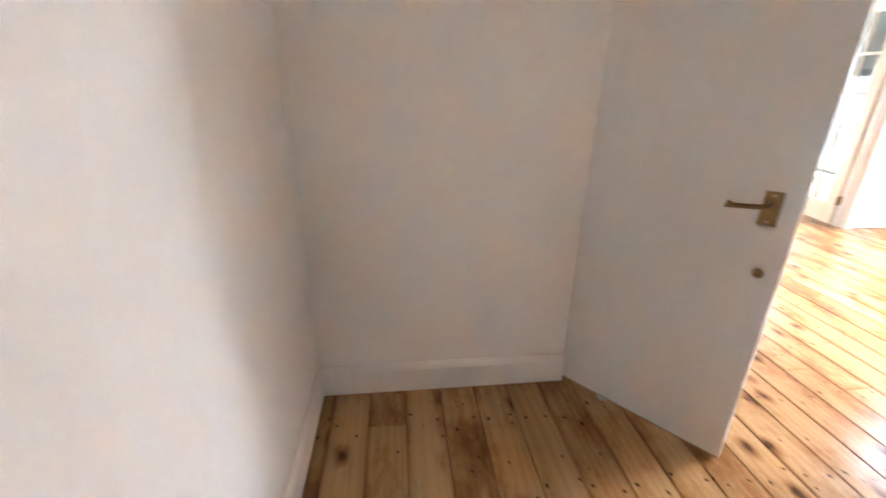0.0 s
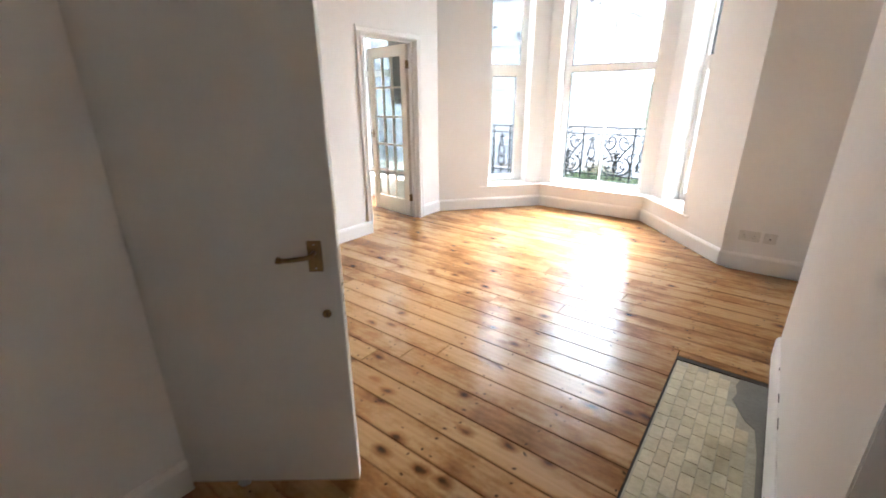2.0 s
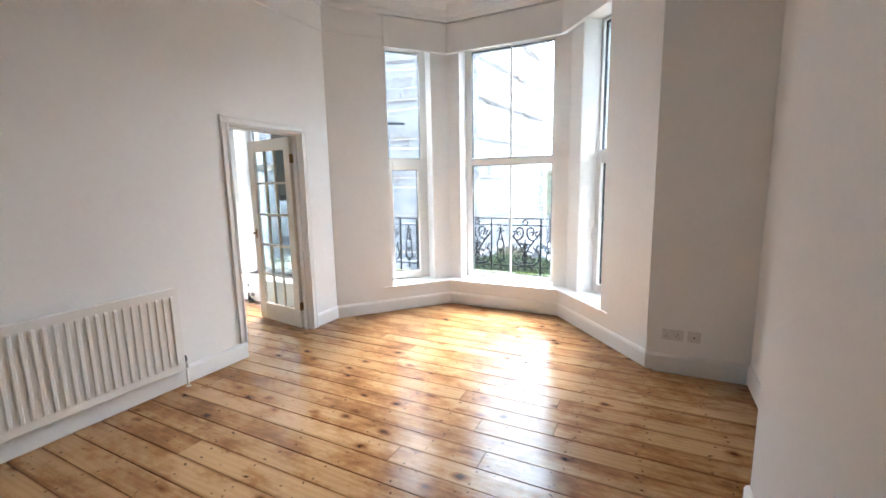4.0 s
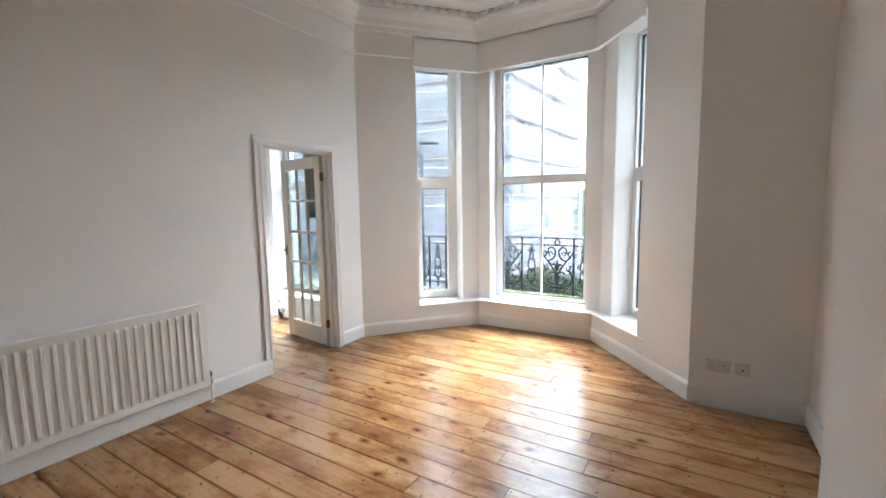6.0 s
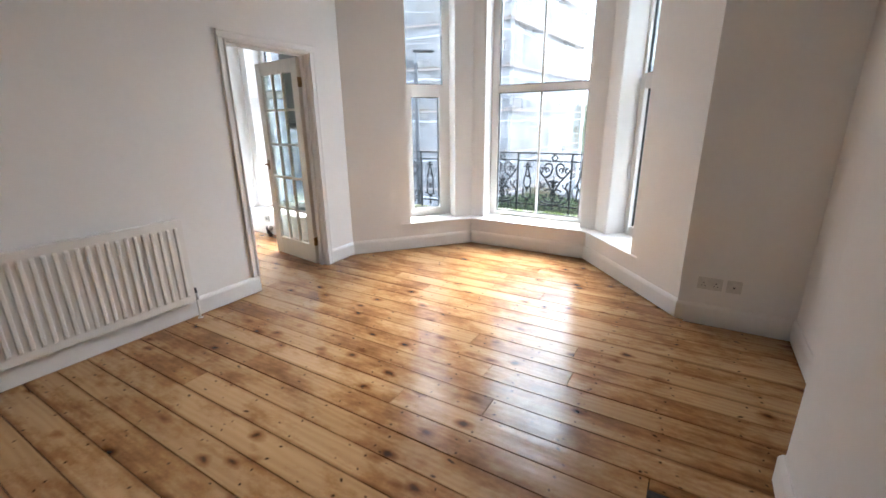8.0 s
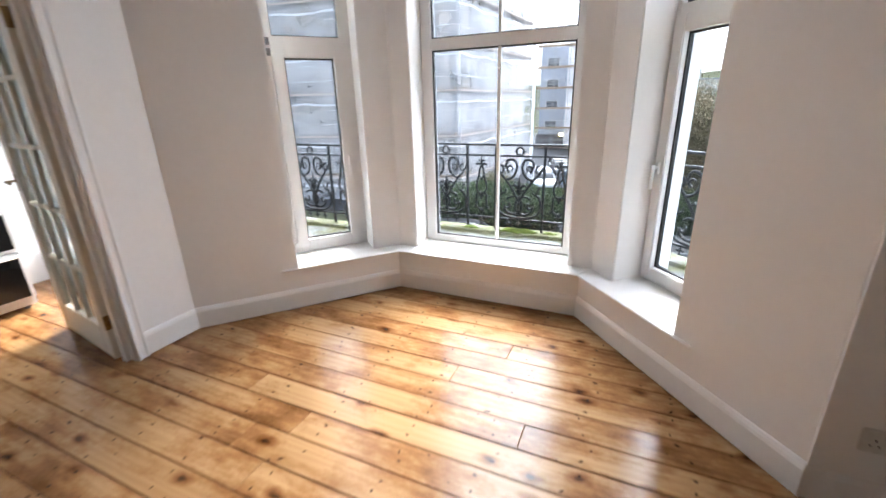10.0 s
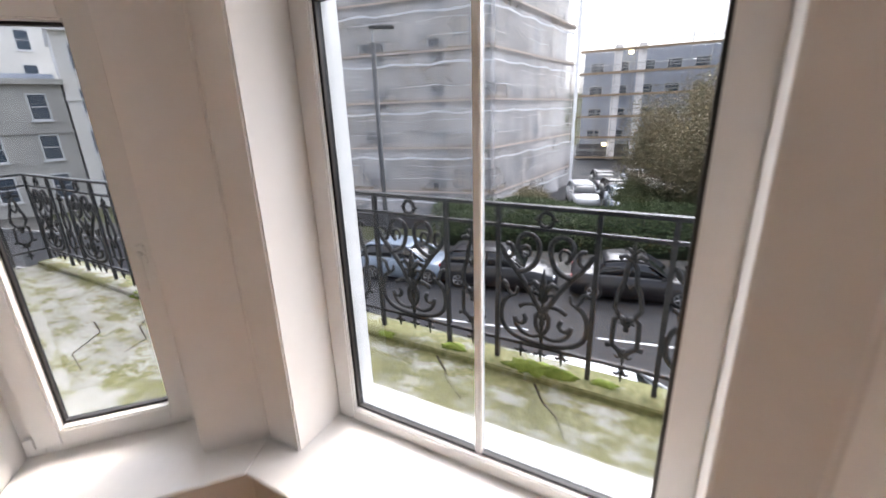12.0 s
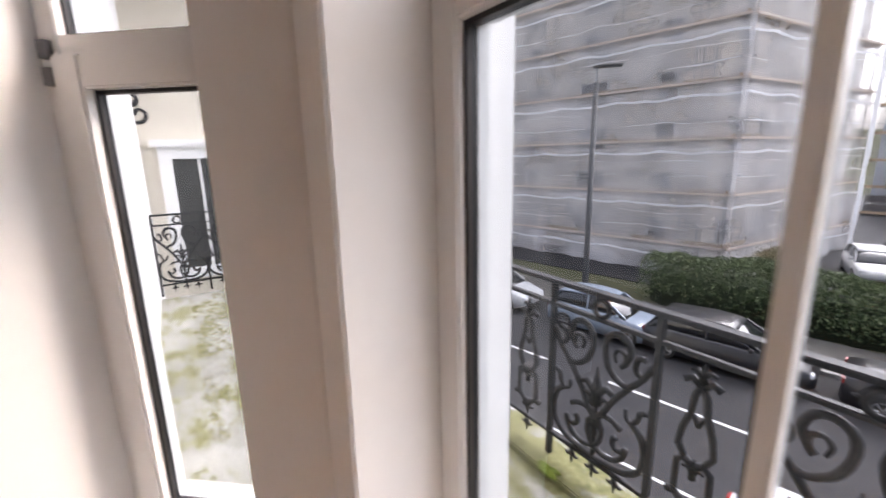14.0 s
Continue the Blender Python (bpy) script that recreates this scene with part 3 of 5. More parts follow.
# pelmet boards across the window heads
pel = thing("pelmet", "white painted boxed pelmet across the bay windows", "pelmet", "", "structure")
for f in (lambda p: p, mirror):
    bm = B()
    prism(bm, f([left(0.645, -0.03), corner(-0.03), corner(0.02), left(0.645, 0.0)]), 2.968, 3.278)
    part("pelmet_board", bm, TRIM, pel, bevel=0.003)
bm = B()
prism(bm, [corner(-0.03), corner(0.02), mirror([corner(0.02)])[0], mirror([corner(-0.03)])[0]], 2.969, 3.279)
part("pelmet_board", bm, TRIM, pel, bevel=0.003)

# kitchen doorway lining and architrave
bm = B()
box(bm, 3.648, 3.668, 3.915, 4.045, 0, 2.0)
box(bm, 4.448, 4.470, 3.915, 4.045, 0, 2.0)
box(bm, 3.648, 4.470, 3.915, 4.045, 1.992, 2.014)
box(bm, 4.424, 4.448, 3.96, 4.00, 0, 1.992)
box(bm, 3.668, 4.424, 3.96, 4.00, 1.972, 1.992)
box(bm, 3.668, 3.688, 3.96, 4.00, 0, 1.972)
solid("door_lining", bm, TRIM, "white painted door lining with stops", "door frame", bevel=0.003)
bm = B()
PROF = [(0.0, 0.0), (0.0, 0.022), (0.012, 0.024), (0.022, 0.014), (0.045, 0.014), (0.055, 0.020), (0.062, 0.018), (0.065, 0.0)]
for x0, sgn, z0 in ((3.660, -1, 0.147), (4.458, 1, 0.0)):
    pr = [(x0 + sgn * u, 3.920 - v) for u, v in PROF]
    prism(bm, pr, z0, 2.002)
hz = [(v, 2.002 + u) for u, v in PROF]
a = [bm.verts.new((3.595, 3.920 - v, z)) for v, z in hz]
b = [bm.verts.new((4.523, 3.920 - v, z)) for v, z in hz]
bm.faces.new(a[::-1]), bm.faces.new(b)
for i in range(len(hz)):
    bm.faces.new((a[i], a[(i + 1) % len(hz)], b[(i + 1) % len(hz)], b[i]))
solid("architrave", bm, TRIM, "white moulded architrave round the kitchen doorway", "door frame")

# ---- kitchen shell ----
bm = B()
box(bm, 5.20, 5.60, 4.04, 4.62, -0.1, HIGH)
box(bm, 5.20, 5.60, 5.84, 8.0, -0.1, HIGH)
box(bm, 5.20, 5.60, 4.62, 5.84, -0.1, 0.30)
box(bm, 5.20, 5.60, 4.62, 5.84, 3.10, HIGH)
box(bm, 2.50, 5.20, 5.95, 6.10, -0.1, HIGH)
box(bm, 2.40, 2.50, 4.04, 6.10, -0.1, HIGH)
solid("wall_kitchen", bm, WALL, "white painted kitchen walls", "wall")
bm = B()
box(bm, 4.985, 5.40, 4.10, 5.95, 0.268, 0.30)
box(bm, 5.00, 5.20, 4.10, 5.95, -0.01, 0.268)
solid("kitchen_sill", bm, TRIM, "white boxed-in kitchen window sill", "window sill", bevel=0.004)


def kitchen(s, d):
    return 5.20 + d, 5.84 - s


w = thing("window_4", "tall white plastic kitchen window", "window", "", "structure")
bm = B()
ring(bm, kitchen, 0.0, 1.22, 0.30, 3.10, (0.06, 0.06, 0.05, 0.05), 0.22, 0.30)
prism(bm, [kitchen(0.06, 0.22), kitchen(1.16, 0.22), kitchen(1.16, 0.30), kitchen(0.06, 0.30)], 1.71, 1.80)
part("window_frame", bm, UPVC, w, bevel=0.004)
glazed(w, kitchen, 0.062, 1.158, 0.352, 1.708, 0.26)
glazed(w, kitchen, 0.062, 1.158, 1.802, 3.048, 0.26)

# ---- hearth ----
hearth = thing("hearth", "old fireplace hearth of small cream tiles set flush in the floor", "hearth", "", "structure")
bm = B()
box(bm, 1.72, 3.075, 0.352, 0.770, -0.06, -0.0065)
part("hearth_bed", bm, MORTAR, hearth, "grey mortar bed")
bm = B()
prism(bm, [(3.05, 0.352), (3.05, 0.47), (2.98, 0.485), (2.90, 0.475), (2.84, 0.49), (2.76, 0.455), (2.70, 0.43), (2.66, 0.39), (2.5, 0.375), (2.3, 0.372), (1.9, 0.370), (1.9, 0.352)], -0.05, -0.0035)
part("cement_patch", bm, CEMENT, hearth, "smooth grey cement where tiles are missing")
bm = B()
box(bm, 3.048, 3.085, 0.352, 0.778, -0.05, -0.001)
box(bm, 1.70, 3.048, 0.774, 0.778, -0.05, -0.004)
part("edging", bm, EDGEWOOD, hearth, "blackened wooden edging strip")
rnd = random.Random(3)
row, y = 0, 0.762
while y > 0.36:
    x = 3.042 - (0.0 if row % 2 else 0.045)
    while x > 1.74:
        ln = 0.088 + rnd.uniform(-0.022, 0.012)
        gone = y - 0.05 < 0.48 and x > 2.82 or y - 0.05 < 0.42 and x > 2.66 or y - 0.05 < 0.385
        if not gone:
            bm = B()
            z = rnd.uniform(-0.0042, -0.0028)
            box(bm, x - ln + 0.0018, x, y - 0.0485, y, -0.02, z)
            bmesh.ops.bevel(bm, geom=[e for e in bm.edges if all(v.co.z > -0.01 for v in e.verts)], offset=0.0014, segments=1, affect="EDGES")
            part("tile", bm, TILE, hearth)
        x -= ln
    row, y = row + 1, y - 0.0505

# ---- entrance door ----
DOOR = thing("entrance_door", "flat white painted door standing open, scuffed at its foot", "door", at=(0, 0, 0))
dx, dy = Vector((0.622, -0.783)), Vector((0.783, 0.622))
FOOT = Vector((1.392, 1.592)) - 0.765 * dx


def leafpt(u, v):
    p = FOOT + u * dx + v * dy
    return p.x, p.y


def slab(bm, u0, u1, v0, v1, z0, z1):
    prism(bm, [leafpt(u0, v0), leafpt(u1, v0), leafpt(u1, v1), leafpt(u0, v1)], z0, z1)


bm = B()
slab(bm, 0, 0.765, 0.0, 0.040, 0.016, 2.01)
part("door_leaf", bm, DOORP, DOOR, bevel=0.003)
bm = B()
slab(bm, 0.0, 0.765, 0.003, 0.037, 0.010, 0.0165)
part("bare_wood_edge", bm, PLANK, DOOR, "bare planed timber along the bottom edge")
bm = B()
slab(bm, 0.672, 0.718, -0.004, 0.0, 0.893, 0.996)
plate = part("handle_plate", bm, BRASS, DOOR, "aged brass lever handle plate", bevel=0.0015)
bm = B()
h = [(0.694, 0.0), (0.694, -0.035), (0.686, -0.048), (0.66, -0.050), (0.63, -0.048), (0.605, -0.044)]
tube(bm, [(*leafpt(u, v), 0.958 - 0.012 * (0.694 - u) / 0.09) for u, v in h], 0.0075, 8)
tube(bm, [(*leafpt(0.605, -0.044), 0.946), (*leafpt(0.598, -0.044), 0.947), (*leafpt(0.59, -0.044), 0.949)], 0.009, 8, 0.012)
part("lever", bm, BRASS, plate, "worn brass lever", smooth=True)
for z in (0.984, 0.905):
    bm = B()
    lathe(bm, [(0.0035, 0), (0.003, 0.002)], 8, Matrix.Translation((*leafpt(0.695, -0.004), z)) @ Vector((-dy.x, -dy.y, 0)).to_track_quat("Z", "Y").to_matrix().to_4x4())
    part("screw", bm, STEEL, plate)
bm = B()
lathe(bm, [(0.015, 0), (0.015, 0.002), (0.012, 0.003)], 18, Matrix.Translation((*leafpt(0.712, 0), 0.742)) @ Vector((-dy.x, -dy.y, 0)).to_track_quat("Z", "Y").to_matrix().to_4x4())
esc = part("escutcheon", bm, BRASS, DOOR, "round brass keyhole escutcheon")
bm = B()
slab(bm, 0.7105, 0.7135, -0.0036, -0.0029, 0.733, 0.748)
part("keyhole", bm, HOLE, esc)
for z0, z1, mt, nm in ((0.945, 0.97, STEEL, "latch_face"), (0.70, 0.85, STEEL, "lock_face"), (0.775, 0.805, HOLE, "lock_slot"), (0.725, 0.735, HOLE, "lock_slot"), (0.835, 0.845, HOLE, "lock_slot")):
    bm = B()
    e = 0.0012 if nm == "lock_slot" else 0.0006
    slab(bm, 0.764, 0.765 + e, 0.009 if mt == STEEL else 0.013, 0.031 if mt == STEEL else 0.027, z0, z1)
    part(nm, bm, mt, DOOR, "worn metal mortice lock face" if nm == "lock_face" else "")
bm = B()
slab(bm, 0.30, 0.345, -0.012, 0.004, 0.008, 0.022)
slab(bm, 0.312, 0.332, -0.016, -0.010, 0.004, 0.016)
part("foot_bolt", bm, STEEL, DOOR, "small tarnished bolt at the foot of the door", bevel=0.002)
for z in (0.22, 1.78):
    bm = B()
    lathe(bm, [(0.006, 0), (0.006, 0.10)], 10, Matrix.Translation((*leafpt(-0.004, 0.044), z)))
    part("hinge", bm, STEEL, DOOR)

# ---- radiator ----
RAD = thing("radiator", "long white fluted panel radiator hung on the wall", "radiator")
x0, x1, yf, z0, z1 = 1.45, 3.074, 3.832, 0.150, 0.764
n = 31
pitch = (x1 - x0 - 0.05) / n
prof = []
for i in range(n):
    c = x0 + 0.025 + pitch * (i + 0.5)
    for o, dpt in ((-0.26, 0.0), (-0.14, 0.010), (0.14, 0.010), (0.26, 0.0)):
        prof.append((c + o * pitch, dpt))
bm = B()
xs = [(x0, 0.0)] + prof + [(x1, 0.0)]
rows = [(z0, 0), (z0 + 0.045, 0), (z0 + 0.062, 1), (z1 - 0.062, 1), (z1 - 0.045, 0), (z1, 0)]
grid = [[bm.verts.new((x, yf + 0.014 - dd * k, z)) for x, dd in xs] for z, k in rows]
for r0, r1 in zip(grid, grid[1:]):
    for i in range(len(xs) - 1):
        bm.faces.new((r0[i], r0[i + 1], r1[i + 1], r1[i]))
back = [[bm.verts.new((x, yf + 0.062, z)) for x in (x0, x1)] for z in (z0, z1)]
bm.faces.new((back[0][0], back[1][0], *[r[0] for r in grid[::-1]]))
bm.faces.new((back[0][1], *[r[-1] for r in grid], back[1][1]))
bm.faces.new((*grid[-1], back[1][1], back[1][0]))
bm.faces.new((*grid[0][::-1], back[0][0], back[0][1]))
bm.faces.new((back[0][0], back[0][1], back[1][1], back[1][0]))
part("panel", bm, RADP, RAD, smooth=False)
bm = B()
box(bm, x0 + 0.01, x1 - 0.01, yf + 0.008, yf + 0.060, z1 - 0.002, z1 + 0.006)
part("top_rim", bm, RADP, RAD, bevel=0.003)
for x in (x0 + 0.22, x1 - 0.22):
    bm = B()
    box(bm, x, x + 0.03, yf + 0.062, 3.92, z0 + 0.1, z1 - 0.08)
    part("wall_bracket", bm, RADP, RAD)
bm = B()
tube(bm, [(3.064, 3.866, 0.185), (3.090, 3.866, 0.185)], 0.009, 8)
tube(bm, [(3.090, 3.866, 0.150), (3.090, 3.866, 0.205)], 0.013, 10)
valve = part("valve", bm, STEEL, RAD, "plain metal radiator valve", smooth=True)
bm = B()
lathe(bm, [(0.011, 0), (0.012, 0.012), (0.009, 0.034), (0.006, 0.038)], 10, Matrix.Translation((3.090, 3.866, 0.205)))
part("valve_cap", bm, GREYPLASTIC, valve, "dark valve cap", smooth=True)
bm = B()
tube(bm, [(3.090, 3.866, 0.152), (3.090, 3.866, -0.015)], 0.0075, 10)
part("pipe", bm, RADP, RAD, "white painted supply pipe", smooth=True)
bm = B()
lathe(bm, [(0.017, 0), (0.017, 0.003), (0.010, 0.006)], 14, Matrix.Translation((3.090, 3.866, 0.0)))
part("pipe_collar", bm, RADP, RAD)

# ---- French door ----
FD = thing("glazed_door", "cream painted fifteen-pane glazed door standing open", "door")
gx = (Vector((4.555, 4.752)) - Vector((4.446, 4.024))).normalized()
gy = Vector((-gx.y, gx.x))
HG = Vector((4.446, 4.024))


def gp(u, v):
    p = HG + u * gx + v * gy
    return p.x, p.y


def gbox(bm, u0, u1, v0, v1, a0, a1):
    prism(bm, [gp(u0, v0), gp(u1, v0), gp(u1, v1), gp(u0, v1)], a0, a1)


WD, HT = 0.735, 1.972
for nm, u0, u1, a0, a1 in (("stile", 0, 0.10, 0.012, HT), ("stile", WD - 0.10, WD, 0.012, HT), ("bottom_rail", 0.10, WD - 0.10, 0.012, 0.20), ("top_rail", 0.10, WD - 0.10, HT - 0.115, HT)):
    bm = B()
    gbox(bm, u0, u1, 0, 0.040, a0, a1)
    part(nm, bm, CREAM, FD, bevel=0.003)
cw, rh = (WD - 0.20) / 3, (HT - 0.315) / 5
for i in (1, 2):
    bm = B()
    gbox(bm, 0.10 + cw * i - 0.011, 0.10 + cw * i + 0.011, 0.004, 0.036, 0.20, HT - 0.115)
    part("upright_bar", bm, CREAM, FD, bevel=0.004)
for j in range(1, 5):
    bm = B()
    gbox(bm, 0.10, WD - 0.10, 0.005, 0.035, 0.20 + rh * j - 0.011, 0.20 + rh * j + 0.011)
    part("cross_bar", bm, CREAM, FD, bevel=0.004)
for i in range(3):
    for j in range(5):
        bm = B()
        gbox(bm, 0.10 + cw * i + 0.010, 0.10 + cw * (i + 1) - 0.010, 0.018, 0.022, 0.20 + rh * j + 0.010, 0.20 + rh * (j + 1) - 0.010)
        part("pane", bm, RIPPLE, FD, "rippled obscure glass").visible_shadow = False
bm = B()
gbox(bm, WD - 0.065, WD - 0.030, 0.040, 0.044, 0.93, 1.03)
fp = part("handle_plate", bm, BRASS, FD, "aged brass handle plate", bevel=0.0015)
bm = B()
tube(bm, [(*gp(WD - 0.047, 0.042), 0.99), (*gp(WD - 0.047, 0.085), 0.99), (*gp(WD - 0.06, 0.092), 0.99), (*gp(WD - 0.14, 0.090), 0.985)], 0.007, 8)
part("lever", bm, BRASS, fp, smooth=True)
for z in (0.20, 1.72):
    bm = B()
    gbox(bm, -0.006, 0.004, -0.006, 0.041, z, z + 0.085)
    tube(bm, [(*gp(-0.006, -0.006), z), (*gp(-0.006, -0.006), z + 0.085)], 0.006, 8)
    part("hinge", bm, BRASS, FD, "dull brass butt hinge")

# ---- sockets ----
for nm, y0, y1, lab in (("double_socket", 0.521, 0.668, "white plastic double wall socket"), ("single_socket", 0.410, 0.497, "white plastic single outlet plate")):
    s = thing(nm, lab + " above the skirting", "socket")
    bm = B()
    box(bm, 4.829, 4.8405, y0, y1, 0.258, 0.345)
    part("faceplate", bm, SOCKET, s, bevel=0.003)
    holes = [(c + oy, 0.287 + oz, 0.0035, hh / 2) for c in (0.558, 0.632) for oy, oz, hh in ((0, 0.02, 0.008), (-0.011, 0.0, 0.005), (0.011, 0.0, 0.005))] if nm == "double_socket" else [(0.453, 0.2975, 0.006, 0.0055)]
    for cy, cz, hw, hh in holes:
        bm = B()
        box(bm, 4.8283, 4.8295, cy - hw, cy + hw, cz - hh, cz + hh)
        part("pin_hole", bm, HOLE, s)
    if nm == "double_socket":
        for c in (0.585, 0.605):
            bm = B()
            box(bm, 4.8265, 4.8295, c - 0.006, c + 0.006, 0.318, 0.336)
            part("rocker_switch", bm, SOCKET, s, bevel=0.0015)

# ---- cooker, hood, splashback ----
CK = thing("cooker", "white freestanding gas cooker with dark glass doors", "cooker")
cx0, cx1, cy0, cy1 = 4.125, 4.625, 5.335, 5.93
bm = B()
box(bm, cx0, cx1, cy0 + 0.03, cy1, 0.03, 0.895)
part("body", bm, NOWHITE, CK, bevel=0.006)
bm = B()
box(bm, cx0, cx1, cy0, cy0 + 0.04, 0.755, 0.90)
part("control_panel", bm, NOWHITE, CK, bevel=0.010)
for i in range(6):
    bm = B()
    lathe(bm, [(0.023, 0), (0.022, 0.018), (0.019, 0.022)], 18, Matrix.Translation((cx0 + 0.055 + 0.078 * i, cy0, 0.828)) @ Euler((radians(90), 0, 0)).to_matrix().to_4x4())
    kn = part("knob", bm, NOWHITE, CK, "white control knob", smooth=False)
    bm = B()
    box(bm, cx0 + 0.053 + 0.078 * i, cx0 + 0.057 + 0.078 * i, cy0 - 0.0235, cy0 - 0.020, 0.83, 0.848)
    part("pointer", bm, GREYPLASTIC, kn)
for nm, a0, a1 in (("grill_door", 0.445, 0.745), ("oven_door", 0.085, 0.432)):
    bm = B()
    box(bm, cx0 + 0.004, cx1 - 0.004, cy0 + 0.002, cy0 + 0.035, a0, a1)
    d = part(nm, bm, NOWHITE, CK, bevel=0.005)
    bm = B()
    box(bm, cx0 + 0.03, cx1 - 0.03, cy0 - 0.001, cy0 + 0.004, a0 + 0.02, a1 - 0.04)
    part("door_glass", bm, OVENGLASS, d, "black tinted oven glass")
    bm = B()
    tube(bm, [(cx0 + 0.03, cy0, a1 - 0.022), (cx0 + 0.035, cy0 - 0.035, a1 - 0.022), (cx1 - 0.035, cy0 - 0.035, a1 - 0.022), (cx1 - 0.03, cy0, a1 - 0.022)], 0.010, 8)
    part("handle", bm, NOWHITE, d, "white bar handle", smooth=True)
bm = B()
box(bm, cx0 + 0.05, cx0 + 0.11, cy0 - 0.003, cy0 - 0.0012, 0.63, 0.675)
part("sticker", bm, LABELRED, CK, "red paper sticker")
bm = B()
box(bm, cx0, cx1, cy0, cy1, 0.897, 0.912)
part("hob", bm, NOWHITE, CK, bevel=0.005)
for i in range(2):
    for j in range(2):
        cx, cy = cx0 + 0.13 + 0.24 * i, cy0 + 0.17 + 0.26 * j
        bm = B()
        lathe(bm, [(0.045, 0.912), (0.045, 0.922), (0.03, 0.928), (0.01, 0.929)], 18, Matrix.Translation((cx, cy, 0)))
        part("burner", bm, CASTBLACK, CK, "black gas burner")
        bm = B()
        for k in range(4):
            a = k * math.pi / 2
            tube(bm, [(cx + 0.02 * math.cos(a), cy + 0.02 * math.sin(a), 0.945), (cx + 0.115 * math.cos(a), cy + 0.115 * math.sin(a), 0.945), (cx + 0.115 * math.cos(a), cy + 0.115 * math.sin(a), 0.912)], 0.006, 6)
        tube(bm, [(cx + 0.115 * math.cos(k * math.pi / 12), cy + 0.115 * math.sin(k * math.pi / 12), 0.935) for k in range(25)], 0.005, 6)
        part("pan_support", bm, CASTBLACK, CK, "black wire pan support")
for x in (cx0 + 0.05, cx1 - 0.05):
    for y in (cy0 + 0.08, cy1 - 0.06):
        bm = B()
        lathe(bm, [(0.018, 0), (0.018, 0.032)], 10, Matrix.Translation((x, y, 0)))
        part("foot", bm, GREYPLASTIC, CK)
HOOD = thing("cooker_hood", "slim white cooker hood on the kitchen wall", "cooker hood")
bm = B()
prism(bm, [(4.06, 5.46), (4.66, 5.46), (4.66, 5.95), (4.06, 5.95)], 1.745, 1.80)
prism(bm, [(4.08, 5.60), (4.64, 5.60), (4.64, 5.95), (4.08, 5.95)], 1.80, 1.87)
part("canopy", bm, NOWHITE, HOOD, bevel=0.01)
bm = B()
box(bm, 4.12, 4.60, 5.52, 5.90, 1.738, 1.746)
part("filter", bm, GREYPLASTIC, HOOD, "grey filter panel")
bm = B()
box(bm, 4.10, 4.64, 5.938, 5.950, 0.92, 1.56)
solid("splashback", bm, SPLASH, "pale glass splashback behind the cooker", "splashback", kind="structure", bevel=0.002)

# boiler on the kitchen wall behind the open door
BO = thing("wall_boiler", "grey-white boiler hung on the kitchen wall behind the door", "boiler")
bm = B()
box(bm, 4.57, 4.97, 4.04, 4.46, 1.40, 2.15)
part("casing", bm, material("boiler_enamel", (0.30, 0.30, 0.29), 0.35), BO, bevel=0.012)
bm = B()
box(bm, 4.575, 4.96, 4.05, 4.45, 1.34, 1.40)
part("underside_panel", bm, GREYPLASTIC, BO, "dark panel under the casing", bevel=0.004)
for x in (4.70, 4.78, 4.86, 4.92):
    bm = B()
    tube(bm, [(x, 4.10, 1.36), (x, 4.10, 1.18), (x, 4.045, 1.16)], 0.009, 8)
    part("pipe", bm, STEEL, BO, smooth=True)

# pipe stub and outlet under the kitchen sill
PS = thing("pipe_stub", "capped pipe elbow below the kitchen sill", "pipe")
bm = B()
tube(bm, [(4.99, 5.50, 0.0), (4.96, 5.50, 0.03), (4.955, 5.50, 0.08), (4.93, 5.47, 0.11), (4.93, 5.42, 0.11)], 0.022, 10)
part("elbow", bm, GREYPLASTIC, PS, smooth=True)
bm = B()
tube(bm, [(4.93, 5.425, 0.11), (4.93, 5.395, 0.11)], 0.030, 12)
part("cap", bm, STEEL, PS, smooth=True)
OS = thing("kitchen_outlet", "small outlet plate on the boxing below the kitchen sill", "socket")
bm = B()
box(bm, 4.988, 5.0005, 5.50, 5.586, 0.165, 0.25)
part("faceplate", bm, SOCKET, OS, bevel=0.002)
bm = B()
box(bm, 4.9865, 4.9885, 5.525, 5.561, 0.19, 0.222)
part("opening", bm, GREYPLASTIC, OS)

# ---- balcony ----
bm = B()
EDGE = [(6.68, 0.70), (6.94, 1.05), (7.18, 1.36), (7.20, 2 * MID - 1.03), (6.86, 2 * MID - 0.69), (6.86, 7.0), (5.60, 7.0), (5.60, 4.0), (6.47, 3.26), (6.47, 2 * MID - 3.26), (5.30, 0.60), (5.30, -2.3), (6.68, -2.3)]
prism(bm, EDGE, -0.15, 0.165)
solid("balcony_deck", bm, DECK, "weathered stone balcony deck, mossy and cracked", "balcony")
bm = B()
CURVE = [(6.73, 7.0), (6.73, 3.95), (7.07, 3.61), (7.06, 1.43), (6.82, 1.15), (6.55, 0.80), (6.55, -2.3)]
sweep(bm, CURVE, [(-0.10, 0.16), (0.09, 0.16), (0.085, 0.19), (-0.10, 0.195)], 1)
solid("balcony_kerb", bm, DECK, "low stone kerb along the balcony edge", "balcony", bevel=0.006)
# bay's outer window boards
bm = B()
for f in (lambda p: p, mirror):
    prism(bm, f([left(0.66, 0.42), left(1.25, 0.42), left(1.25, 0.57), left(0.66, 0.57)]), 0.24, 0.285)
prism(bm, [(6.34, MID - 0.6), (6.34, MID + 0.6), (6.49, MID + 0.6), (6.49, MID - 0.6)], 0.24, 0.285)
solid("outer_sill", bm, WHITESTUCCO, "white painted outer window sills", "window sill", bevel=0.004)


